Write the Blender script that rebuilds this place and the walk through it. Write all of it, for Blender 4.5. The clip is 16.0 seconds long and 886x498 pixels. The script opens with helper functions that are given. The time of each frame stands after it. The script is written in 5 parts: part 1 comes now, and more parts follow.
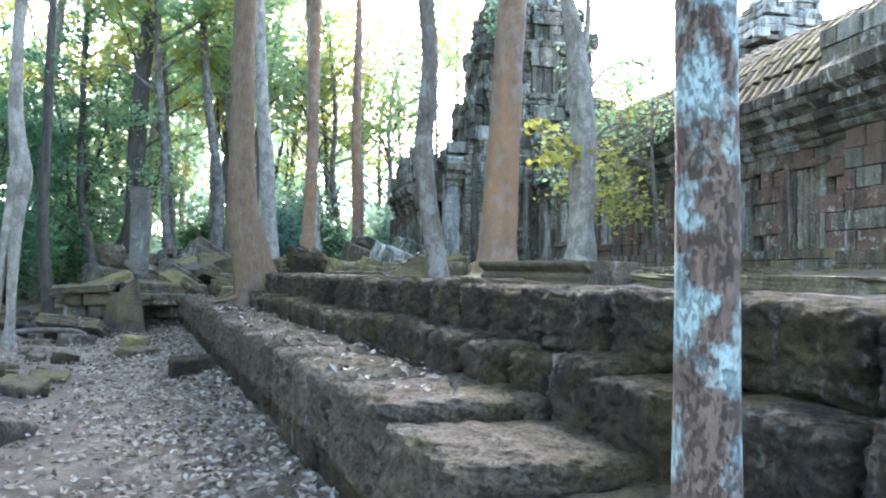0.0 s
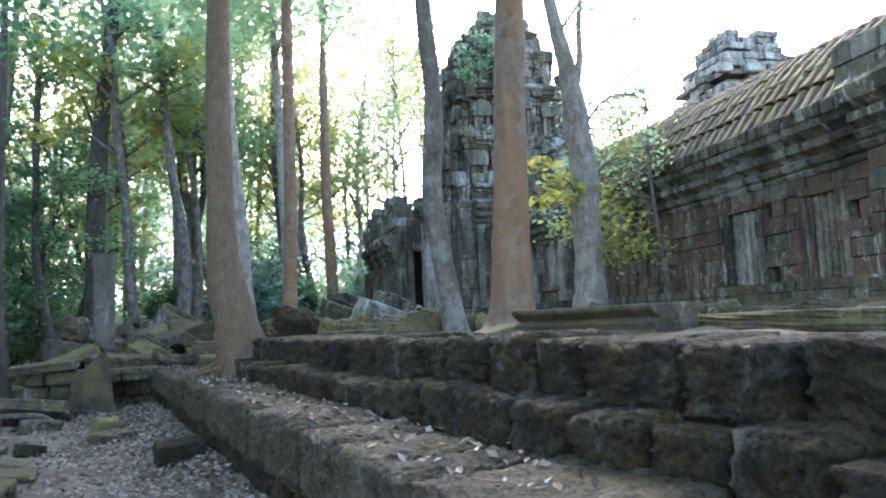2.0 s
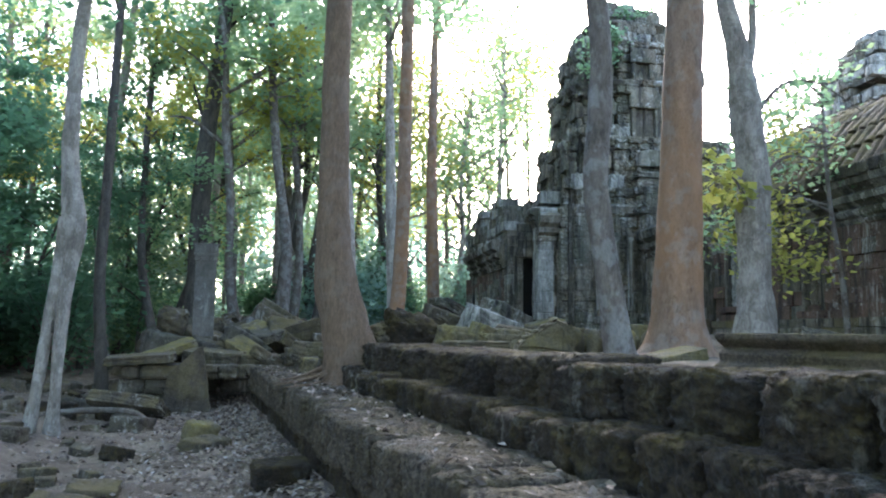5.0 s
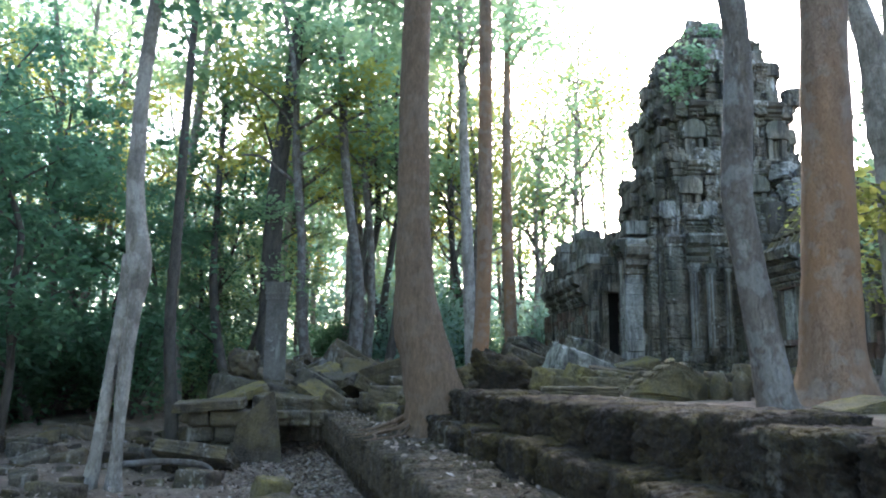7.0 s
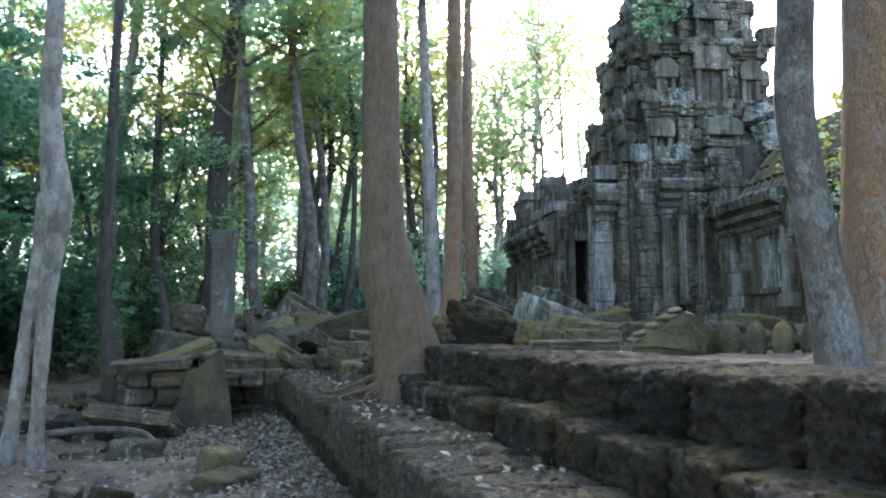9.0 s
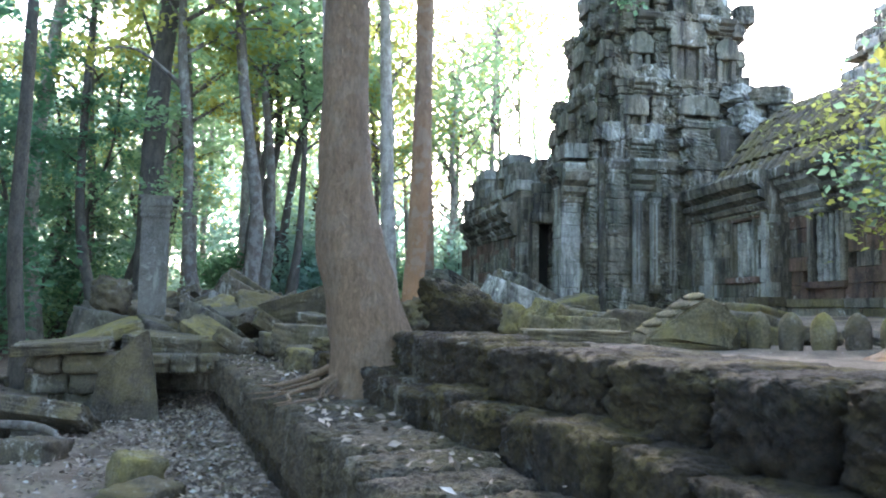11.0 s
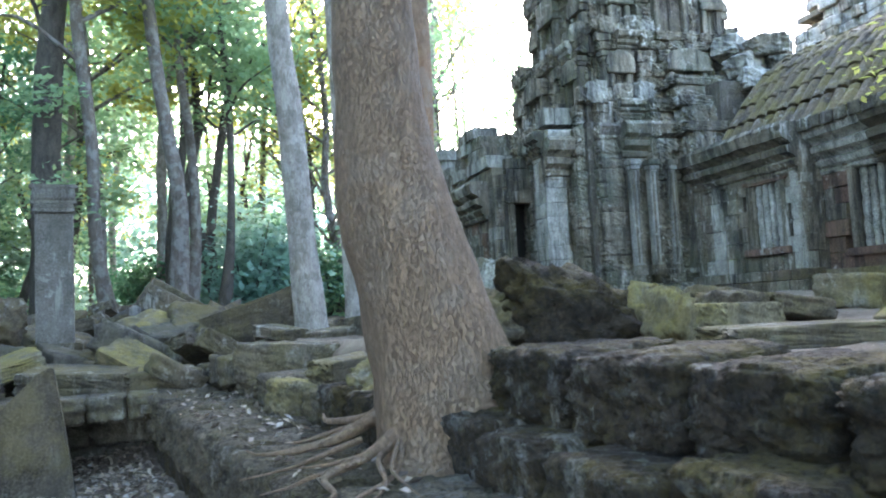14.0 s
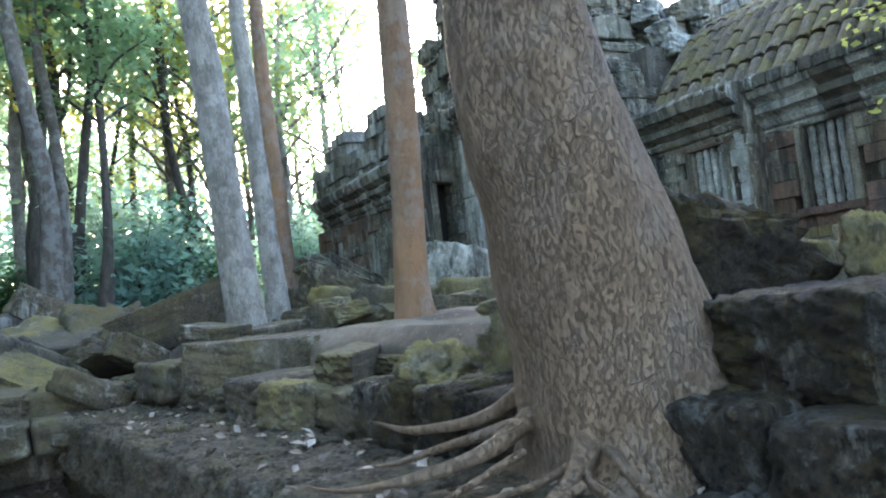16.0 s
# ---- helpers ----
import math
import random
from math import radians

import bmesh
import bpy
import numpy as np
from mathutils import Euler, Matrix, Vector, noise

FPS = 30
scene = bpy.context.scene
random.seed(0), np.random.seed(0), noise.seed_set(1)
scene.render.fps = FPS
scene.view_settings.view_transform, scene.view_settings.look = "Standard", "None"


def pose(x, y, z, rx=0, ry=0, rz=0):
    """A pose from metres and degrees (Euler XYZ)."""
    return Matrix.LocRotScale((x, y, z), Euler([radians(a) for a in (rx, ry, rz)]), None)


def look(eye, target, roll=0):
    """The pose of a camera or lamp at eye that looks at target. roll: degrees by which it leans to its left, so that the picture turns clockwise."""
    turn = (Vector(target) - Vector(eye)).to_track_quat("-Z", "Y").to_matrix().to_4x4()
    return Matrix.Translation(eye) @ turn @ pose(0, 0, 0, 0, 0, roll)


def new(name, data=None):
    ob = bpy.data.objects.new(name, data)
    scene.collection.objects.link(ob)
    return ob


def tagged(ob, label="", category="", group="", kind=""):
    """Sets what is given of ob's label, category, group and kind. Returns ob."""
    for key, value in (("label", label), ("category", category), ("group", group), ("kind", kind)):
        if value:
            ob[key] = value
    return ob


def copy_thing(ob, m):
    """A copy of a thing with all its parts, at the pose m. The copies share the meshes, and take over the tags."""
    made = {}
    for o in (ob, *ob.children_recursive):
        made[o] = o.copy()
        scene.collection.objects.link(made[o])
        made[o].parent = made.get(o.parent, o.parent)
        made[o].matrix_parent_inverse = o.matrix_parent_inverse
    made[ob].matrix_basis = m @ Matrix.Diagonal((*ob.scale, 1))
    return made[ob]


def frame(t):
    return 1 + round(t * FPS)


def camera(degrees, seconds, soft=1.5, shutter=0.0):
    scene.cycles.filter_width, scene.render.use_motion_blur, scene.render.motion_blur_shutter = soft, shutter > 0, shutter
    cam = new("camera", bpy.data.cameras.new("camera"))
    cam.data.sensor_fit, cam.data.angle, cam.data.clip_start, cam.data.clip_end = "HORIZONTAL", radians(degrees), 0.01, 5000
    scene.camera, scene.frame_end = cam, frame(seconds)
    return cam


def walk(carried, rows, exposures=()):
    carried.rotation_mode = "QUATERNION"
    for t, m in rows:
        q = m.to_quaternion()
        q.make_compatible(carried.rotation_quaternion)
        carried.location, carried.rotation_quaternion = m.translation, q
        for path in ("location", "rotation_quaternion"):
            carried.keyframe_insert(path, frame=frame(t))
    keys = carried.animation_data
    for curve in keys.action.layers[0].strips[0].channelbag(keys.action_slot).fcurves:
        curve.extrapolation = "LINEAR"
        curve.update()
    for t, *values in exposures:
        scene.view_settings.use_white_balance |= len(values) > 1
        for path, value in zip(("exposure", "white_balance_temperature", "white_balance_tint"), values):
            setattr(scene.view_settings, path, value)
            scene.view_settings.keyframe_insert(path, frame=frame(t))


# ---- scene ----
cam = camera(61.2, 16.0, soft=2.0)
PATH = [
    (0, (2.559, 0.594, 1.5), (2.934, 2.558, 1.56), 0.9),
    (0.5, (2.47, 0.845, 1.519), (2.968, 2.782, 1.506), -0.1),
    (1, (2.379, 1.143, 1.541), (2.825, 3.086, 1.695), -2.5),
    (1.5, (2.284, 1.388, 1.532), (2.749, 3.325, 1.713), -3.7),
    (2, (2.112, 1.665, 1.541), (2.588, 3.598, 1.736), -2.6),
    (2.5, (2.104, 1.907, 1.542), (2.513, 3.858, 1.704), -0.7),
    (3, (2.14, 2.161, 1.567), (2.433, 4.129, 1.763), 0.9),
    (3.5, (2.107, 2.43, 1.563), (2.349, 4.403, 1.786), 0.8),
    (3.7, (2.089, 2.535, 1.568), (2.343, 4.506, 1.795), 0.5),
    (5.8, (1.658, 3.85, 1.626), (1.857, 5.828, 1.846), 1.9),
    (6, (1.645, 3.961, 1.636), (1.801, 5.934, 1.926), 2.0),
    (6.5, (1.593, 4.271, 1.636), (1.651, 6.241, 1.976), 1.7),
    (7, (1.607, 4.519, 1.652), (1.667, 6.492, 1.973), 0.5),
    (7.5, (1.466, 4.871, 1.645), (1.564, 6.845, 1.952), 0.4),
    (8, (1.444, 5.201, 1.659), (1.491, 7.178, 1.957), 0.7),
    (8.5, (1.393, 5.497, 1.637), (1.415, 7.483, 1.873), 0.6),
    (9, (1.399, 5.771, 1.659), (1.591, 7.751, 1.857), -0.2),
    (9.2, (1.407, 5.906, 1.639), (1.643, 7.883, 1.83), -0.2),
    (11.3, (1.205, 7.458, 1.64), (1.571, 9.419, 1.78), 1.2),
    (11.5, (1.155, 7.627, 1.637), (1.564, 9.581, 1.763), 1.0),
    (12, (1.061, 8.129, 1.637), (1.698, 10.018, 1.801), -0.4),
    (12.5, (0.954, 8.725, 1.642), (1.687, 10.579, 1.802), -1.0),
    (13, (0.874, 9.312, 1.644), (1.491, 11.21, 1.783), -2.2),
    (13.5, (0.763, 9.77, 1.653), (1.241, 11.698, 1.889), -3.7),
    (14, (0.701, 10.195, 1.658), (1.25, 12.112, 1.811), -2.9),
    (14.5, (0.572, 10.637, 1.646), (1.321, 12.479, 1.862), -4.2),
    (15, (0.422, 11.059, 1.614), (1.138, 12.908, 1.873), -5.5),
    (15.5, (0.22, 11.516, 1.56), (0.91, 13.377, 1.801), -6.0),
    (16, (0.027, 11.953, 1.544), (0.905, 13.746, 1.666), -6.4),
]
walk(cam, [(t, look(eye, target, roll)) for t, eye, target, roll in PATH], exposures=[(t, e, 6080, 16) for t, e in ((0.0, 4.28), (1.0, 4.1), (2.5, 3.62), (3.5, 3.67), (6.0, 3.38), (8.5, 3.34), (9.2, 3.62), (11.3, 4.1), (12.5, 4.14), (13.5, 4.45), (14.5, 4.3), (15.5, 4.06), (16.0, 4.18))])

# ---- world and sun ----
SUN_AZ, SUN_EL = radians(10), radians(24)          # azimuth measured from +y towards +x
world = bpy.data.worlds.new("sky")
scene.world = world
world.use_nodes = True
wn = world.node_tree.nodes
sky = wn.new("ShaderNodeTexSky")
sky.sky_type, sky.sun_disc = "NISHITA", False
sky.sun_elevation, sky.sun_rotation = SUN_EL, SUN_AZ
sky.dust_density, sky.air_density = 2.0, 1.0
wn["Background"].inputs["Strength"].default_value = 0.15
world.node_tree.links.new(sky.outputs[0], wn["Background"].inputs["Color"])
sun = new("sun", bpy.data.lights.new("sun", "SUN"))
sun.data.energy, sun.data.angle, sun.data.color = 1.5, radians(14), (1.0, 0.93, 0.82)
sun.matrix_world = look((0, 0, 0), (-math.sin(SUN_AZ) * math.cos(SUN_EL), -math.cos(SUN_AZ) * math.cos(SUN_EL), -math.sin(SUN_EL)))


# ---- materials ----
class Nodes:
    """A short way to write node trees."""

    def __init__(self, name):
        self.mat = bpy.data.materials.new(name)
        self.mat.use_nodes = True
        self.tree = self.mat.node_tree
        self.bsdf = self.tree.nodes["Principled BSDF"]
        self.out = self.tree.nodes["Material Output"]

    def add(self, kind, values=(), **props):
        n = self.tree.nodes.new("ShaderNode" + kind)
        if "operation" in props:
            n.operation = props["operation"]
        if "data_type" in props:
            n.data_type = props["data_type"]
        if "feature" in props:
            n.feature = props["feature"]
        for key, v in (values.items() if isinstance(values, dict) else enumerate(values)):
            if isinstance(v, bpy.types.NodeSocket):
                self.tree.links.new(v, n.inputs[key])
            elif v is not None:
                n.inputs[key].default_value = v
        return n

    def pos(self, sx=1, sy=1, sz=1):
        g = self.add("NewGeometry")
        return self.add("VectorMath", (g.outputs["Position"], (sx, sy, sz)), operation="MULTIPLY").outputs[0]

    def noise(self, at, scale, detail=6, rough=0.6):
        return self.add("TexNoise", {"Vector": at, "Scale": scale, "Detail": detail, "Roughness": rough}).outputs[0]

    def step(self, v, lo, hi):
        return self.add("MapRange", {"Value": v, "From Min": lo, "From Max": hi}).outputs[0]

    def math(self, op, a, b=0.0):
        return self.add("Math", (a, b), operation=op).outputs[0]

    def mix(self, f, a, b):
        fix = lambda c: c if isinstance(c, bpy.types.NodeSocket) else (*c, 1)
        return self.add("Mix", {0: f, 6: fix(a), 7: fix(b)}, data_type="RGBA").outputs[2]

    def done(self, color, rough=0.9, bump=None, height=0.02, strength=0.6):
        self.tree.links.new(color, self.bsdf.inputs["Base Color"])
        if isinstance(rough, bpy.types.NodeSocket):
            self.tree.links.new(rough, self.bsdf.inputs["Roughness"])
        else:
            self.bsdf.inputs["Roughness"].default_value = rough
        self.bsdf.inputs["Specular IOR Level"].default_value = 0.25
        if bump is not None:
            b = self.add("Bump", {"Height": bump, "Distance": height, "Strength": strength})
            self.tree.links.new(b.outputs[0], self.bsdf.inputs["Normal"])
        return self.mat


def stone(name, dark, light, moss=(0.13, 0.12, 0.02), moss_amount=0.4, lichen=0.2, stain=0.4, pits=0.0, green=0.2):
    """Weathered stone: grain, per-stone tone, black run-off streaks, green film, white lichen and moss."""
    n = Nodes(name)
    p = n.pos()
    rnd = n.add("ObjectInfo").outputs["Random"]
    base = n.mix(n.step(n.noise(p, 2.6, 9, 0.68), 0.36, 0.66), dark, light)
    base = n.mix(n.math("MULTIPLY", n.step(n.noise(p, 42, 6, 0.75), 0.44, 0.64), 0.6), base, tuple(min(0.6, c * 1.7) for c in light))
    base = n.mix(n.math("MULTIPLY", rnd, 0.4), base, tuple(c * 0.8 for c in dark))
    grn = n.step(n.noise(p, 0.9, 5), 0.46, 0.62)
    base = n.mix(n.math("MULTIPLY", grn, green), base, (0.055, 0.075, 0.055))
    lich = n.math("MAXIMUM", n.step(n.noise(p, 6.5, 10, 0.75), 0.55, 0.62), n.step(n.noise(n.pos(3.2, 3.2, 0.5), 1.6, 9, 0.7), 0.56, 0.64))
    patch = n.step(n.noise(p, 0.8, 4), 0.44, 0.58)
    base = n.mix(n.math("MULTIPLY", n.math("MULTIPLY", lich, patch), lichen), base, (0.43, 0.42, 0.37))
    streak = n.step(n.noise(n.pos(2.4, 2.4, 0.3), 1.5, 8, 0.68), 0.47, 0.62)
    base = n.mix(n.math("MULTIPLY", streak, stain), base, (0.016, 0.015, 0.014))
    up = n.step(n.add("SeparateXYZ", (n.add("NewGeometry").outputs["Normal"],)).outputs[2], -0.1, 0.7)
    m = n.math("MULTIPLY", n.step(n.noise(p, 2.1, 8, 0.7), 0.45, 0.58), n.math("ADD", n.math("MULTIPLY", up, 0.6), 0.4))
    base = n.mix(n.math("MULTIPLY", m, moss_amount), base, n.mix(n.noise(p, 60, 3), tuple(c * 0.4 for c in moss), tuple(c * 1.5 for c in moss)))
    h = n.math("ADD", n.math("MULTIPLY", n.noise(p, 20, 9, 0.72), 0.7), n.math("MULTIPLY", n.noise(p, 6, 5, 0.6), 0.9))
    if pits:
        hole = n.step(n.noise(p, 34, 7, 0.7), 0.38, 0.47)
        h = n.math("ADD", h, n.math("MULTIPLY", hole, pits))
        base = n.mix(n.math("MULTIPLY", n.step(n.noise(p, 13, 7, 0.72), 0.48, 0.58), 0.42), base, tuple(c * 0.5 for c in dark))
        base = n.mix(n.math("MULTIPLY", n.math("SUBTRACT", 1.0, hole), 0.5), base, (0.012, 0.009, 0.007))
    return n.done(base, 0.94, h, 0.06 if pits else 0.04, 1.0)


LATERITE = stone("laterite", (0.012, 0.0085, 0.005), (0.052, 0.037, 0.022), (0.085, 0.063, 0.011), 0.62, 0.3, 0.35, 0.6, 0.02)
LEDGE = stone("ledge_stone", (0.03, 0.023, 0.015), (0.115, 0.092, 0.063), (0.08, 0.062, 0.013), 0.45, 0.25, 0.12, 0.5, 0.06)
SANDSTONE = stone("sandstone", (0.034, 0.029, 0.02), (0.22, 0.19, 0.142), (0.10, 0.088, 0.035), 0.35, 0.95, 0.88, 0, 0.5)
RED_STONE = stone("red_stone", (0.036, 0.022, 0.016), (0.16, 0.098, 0.072), (0.12, 0.098, 0.036), 0.35, 0.6, 0.65, 0, 0.15)
PALE_STONE = stone("pale_stone", (0.09, 0.085, 0.071), (0.36, 0.345, 0.295), (0.10, 0.095, 0.04), 0.2, 0.9, 0.8, 0, 0.2)
MOSSY = stone("mossy_stone", (0.045, 0.037, 0.019), (0.15, 0.125, 0.075), (0.165, 0.132, 0.026), 0.68, 0.25, 0.5, 0, 0.06)
RUBBLE = stone("rubble_stone", (0.021, 0.016, 0.01), (0.112, 0.09, 0.062), (0.115, 0.09, 0.022), 0.5, 0.4, 0.45, 0, 0.12)
ROOF_STONE = stone("roof_stone", (0.03, 0.023, 0.015), (0.14, 0.108, 0.07), (0.13, 0.105, 0.024), 0.65, 0.4, 0.5, 0, 0.1)
STELE_STONE = stone("stele_stone", (0.07, 0.064, 0.055), (0.17, 0.158, 0.135), (0.1, 0.09, 0.05), 0.2, 0.3, 0.25, 0, 0.1)
# dark stone; in niche backs and pile courses its colour stands in for shade
DARK_SHADED_STONE = stone("dark_shaded_stone", (0.022, 0.018, 0.014), (0.1, 0.087, 0.068), (0.07, 0.062, 0.02), 0.4, 0.35, 0.5, 0, 0.1)


def bark(name, dark, light, patches=None, amount=0.0, scale=1.0, deep=0.5, orange=None):
    n = Nodes(name)
    p = n.pos(1, 1, 0.35)
    base = n.mix(n.step(n.noise(p, 6 * scale, 8), 0.3, 0.7), dark, light)
    base = n.mix(n.math("MULTIPLY", n.step(n.noise(p, 45, 4), 0.4, 0.8), 0.4), base, tuple(c * 1.6 for c in light))
    if orange:
        base = n.mix(n.step(n.noise(n.pos(1, 1, 0.4), 0.9, 4), 0.4, 0.62), base, orange)
    if patches:
        base = n.mix(n.math("MULTIPLY", n.step(n.noise(n.pos(), 4.5, 9, 0.6), 0.53 - 0.08 * amount, 0.6 - 0.08 * amount), amount), base, patches)
    crack = n.add("TexVoronoi", {"Vector": n.add("VectorMath", (n.pos(1, 1, 0.5), n.add("VectorMath", (n.add("TexNoise", {"Vector": n.pos(), "Scale": 5.0, "Detail": 5.0}).outputs[1], (0.16, 0.16, 0.16)), operation="MULTIPLY").outputs[0]), operation="ADD").outputs[0], "Scale": 7.0 * scale}, feature="DISTANCE_TO_EDGE").outputs["Distance"]
    crack = n.math('MAXIMUM', n.step(crack, 0.0, 0.06), n.step(n.noise(n.pos(), 2.6, 5), 0.44, 0.6))
    base = n.mix(n.math("MULTIPLY", n.math("SUBTRACT", 1.0, crack), deep * 0.6), base, tuple(c * 0.35 for c in dark))
    fleck = n.step(n.noise(n.pos(1, 1, 0.5), 72, 7, 0.72), 0.5, 0.68)
    base = n.mix(n.math("MULTIPLY", fleck, 0.24 + 0.3 * deep), base, tuple(c * 0.55 for c in dark))
    h = n.math("ADD", n.math("SUBTRACT", n.math("MULTIPLY", n.noise(n.pos(1, 1, 0.4), 24, 7, 0.65), 0.6), n.math("MULTIPLY", fleck, 0.5)), n.math("MULTIPLY", crack, deep * 1.4))
    return n.done(base, 0.88, h, 0.03, 0.9)


BARK_BROWN = bark("brown_bark", (0.088, 0.058, 0.035), (0.17, 0.114, 0.071), (0.19, 0.155, 0.12), 0.25, 2.6, 0.28)
BARK_ORANGE = bark("orange_bark", (0.10, 0.066, 0.043), (0.23, 0.155, 0.105), (0.27, 0.255, 0.23), 0.25, 1.2, 0.15, (0.27, 0.145, 0.07))
BARK_GREY = bark("grey_bark", (0.055, 0.044, 0.034), (0.16, 0.138, 0.112), (0.3, 0.3, 0.28), 0.35, 1.4, 0.3)
BARK_WHITE = bark("pale_bark", (0.13, 0.112, 0.09), (0.36, 0.33, 0.28), (0.09, 0.072, 0.054), 0.4, 1.2, 0.4)
BARK_LICHEN = bark("lichen_bark", (0.05, 0.033, 0.025), (0.15, 0.105, 0.08), (0.27, 0.345, 0.335), 0.95, 1.6, 0.06)
BARK_DARK = bark("dark_bark", (0.03, 0.026, 0.021), (0.1, 0.087, 0.07), None, 0, 1.2, 0.5)


def foliage(name, dark, light, glow, yellow=None, part_yellow=0.0):
    n = Nodes(name)
    isle = n.add("NewGeometry").outputs["Random Per Island"]
    c = n.mix(isle, dark, light)
    if yellow:
        c = n.mix(n.step(n.noise(n.pos(), 0.35, 3), 0.62 - part_yellow, 0.75 - part_yellow), c, yellow)
    n.done(c, 0.5)
    t = n.add("BsdfTranslucent", {"Color": n.mix(0.55, c, glow)})
    m = n.add("MixShader", {0: 0.68, 1: n.bsdf.outputs[0], 2: t.outputs[0]})
    n.tree.links.new(m.outputs[0], n.out.inputs[0])
    return n.mat


LEAF = foliage("forest_leaves", (0.045, 0.09, 0.038), (0.13, 0.21, 0.1), (0.42, 0.6, 0.33), (0.28, 0.24, 0.06), 0.07)
LEAF_DARK = foliage("dark_leaves", (0.026, 0.06, 0.036), (0.065, 0.13, 0.07), (0.18, 0.36, 0.2))
LEAF_YELLOW = foliage("yellow_leaves", (0.085, 0.11, 0.03), (0.22, 0.21, 0.055), (0.5, 0.5, 0.12), (0.29, 0.22, 0.05), 0.03)
# air haze is put into this leaf colour: paler and bluer
LEAF_HAZED = foliage("hazed_leaves", (0.075, 0.14, 0.1), (0.16, 0.26, 0.2), (0.42, 0.62, 0.5), (0.26, 0.28, 0.15), 0.03)


def litter_material():
    n = Nodes("dead_leaves")
    isle = n.add("NewGeometry").outputs["Random Per Island"]
    c = n.mix(n.step(isle, 0.0, 0.6), (0.045, 0.033, 0.023), (0.21, 0.165, 0.125))
    c = n.mix(n.step(isle, 0.86, 0.99), c, (0.25, 0.235, 0.21))
    return n.done(c, 0.7)


def ground_material():
    n = Nodes("forest_floor")
    p = n.pos()
    c = n.mix(n.step(n.noise(p, 1.3, 8), 0.35, 0.68), (0.06, 0.044, 0.03), (0.2, 0.16, 0.118))
    c = n.mix(n.math("MULTIPLY", n.step(n.noise(p, 18, 6, 0.7), 0.45, 0.7), 0.55), c, (0.065, 0.05, 0.038))
    c = n.mix(n.math("MULTIPLY", n.step(n.noise(p, 34, 3), 0.62, 0.7), 0.5), c, (0.34, 0.31, 0.27))
    c = n.mix(n.math("MULTIPLY", n.step(n.noise(p, 0.5, 4), 0.55, 0.7), 0.35), c, (0.07, 0.075, 0.03))
    return n.done(c, 0.95, n.noise(p, 20, 9, 0.75), 0.05, 0.8)


LITTER, SOIL = litter_material(), ground_material()
# near-black colour that stands in for the shade inside the doorway
_d = Nodes("painted_door_shade")
DOOR_SHADE = _d.done(_d.mix(_d.noise(_d.pos(), 4), (0.012, 0.011, 0.01), (0.03, 0.028, 0.025)), 1.0)


# ---- mesh helpers ----
def mesh_of(name, verts, faces, mat, smooth=True):
    """A mesh from arrays: verts (n, 3), and faces (m, k) with one k."""
    verts, faces = np.asarray(verts, np.float32), np.asarray(faces, np.int32)
    me = bpy.data.meshes.new(name)
    me.vertices.add(len(verts))
    me.vertices.foreach_set("co", verts.ravel())
    me.loops.add(faces.size)
    me.loops.foreach_set("vertex_index", faces.ravel())
    me.polygons.add(len(faces))
    me.polygons.foreach_set("loop_start", np.arange(0, faces.size, faces.shape[1], dtype=np.int32))
    me.polygons.foreach_set("use_smooth", np.full(len(faces), smooth))
    me.materials.append(mat)
    me.update(calc_edges=True)
    return me


def put(name, me, parent=None, m=None, label=""):
    ob = new(name, me)
    ob.parent = parent
    if m is not None:
        ob.matrix_basis = m
    return tagged(ob, label)


def bm_mesh(name, bm, mat, smooth=False):
    me = bpy.data.meshes.new(name)
    bm.to_mesh(me)
    bm.free()
    me.materials.append(mat)
    for p in me.polygons:
        p.use_smooth = smooth
    return me


def part(name, bm, material, parent, label="", m=None, smooth=False):
    return put(name, bm_mesh(name, bm, material, smooth), parent, m, label)


def thing(name, x, y, z, label, category, group="", kind="", rz=0):
    ob = new(name)
    ob.matrix_basis = pose(x, y, z, 0, 0, rz)
    ob.empty_display_size = 0.2
    return tagged(ob, label, category, group, kind)


def rough_block(cuts, seed, power, amp, freq=1.6, fine=0.0):
    """A worn block of unit size with rounded edges; fine adds small pits and lumps."""
    rng = random.Random(seed)
    off = Vector((rng.uniform(0, 90), rng.uniform(0, 90), rng.uniform(0, 90)))
    bm = bmesh.new()
    bmesh.ops.create_cube(bm, size=2)
    if cuts:
        bmesh.ops.subdivide_edges(bm, edges=bm.edges[:], cuts=cuts, use_grid_fill=True)
    for v in bm.verts:
        c = v.co.copy()
        k = sum(abs(a) ** power for a in c) ** (1 / power)
        q = c / k
        d = noise.fractal(q * freq + off, 0.55, 2.2, 6) * amp
        if fine:
            d += (abs(noise.fractal(q * 7.5 + off, 0.6, 2.1, 4)) - 0.3) * fine
        v.co = q * (0.5 + d)
    return bm


def chipped_block(seed, bevel=0.05, jit=0.03):
    """A cheap squared stone of unit size with bevelled, uneven edges."""
    rng = random.Random(seed)
    bm = bmesh.new()
    bmesh.ops.create_cube(bm, size=1)
    for v in bm.verts:
        v.co += Vector([rng.uniform(-jit, jit) for _ in range(3)])
    bmesh.ops.bevel(bm, geom=bm.edges[:], offset=bevel, segments=1, affect="EDGES", profile=0.6)
    return bm


STOCK = {}


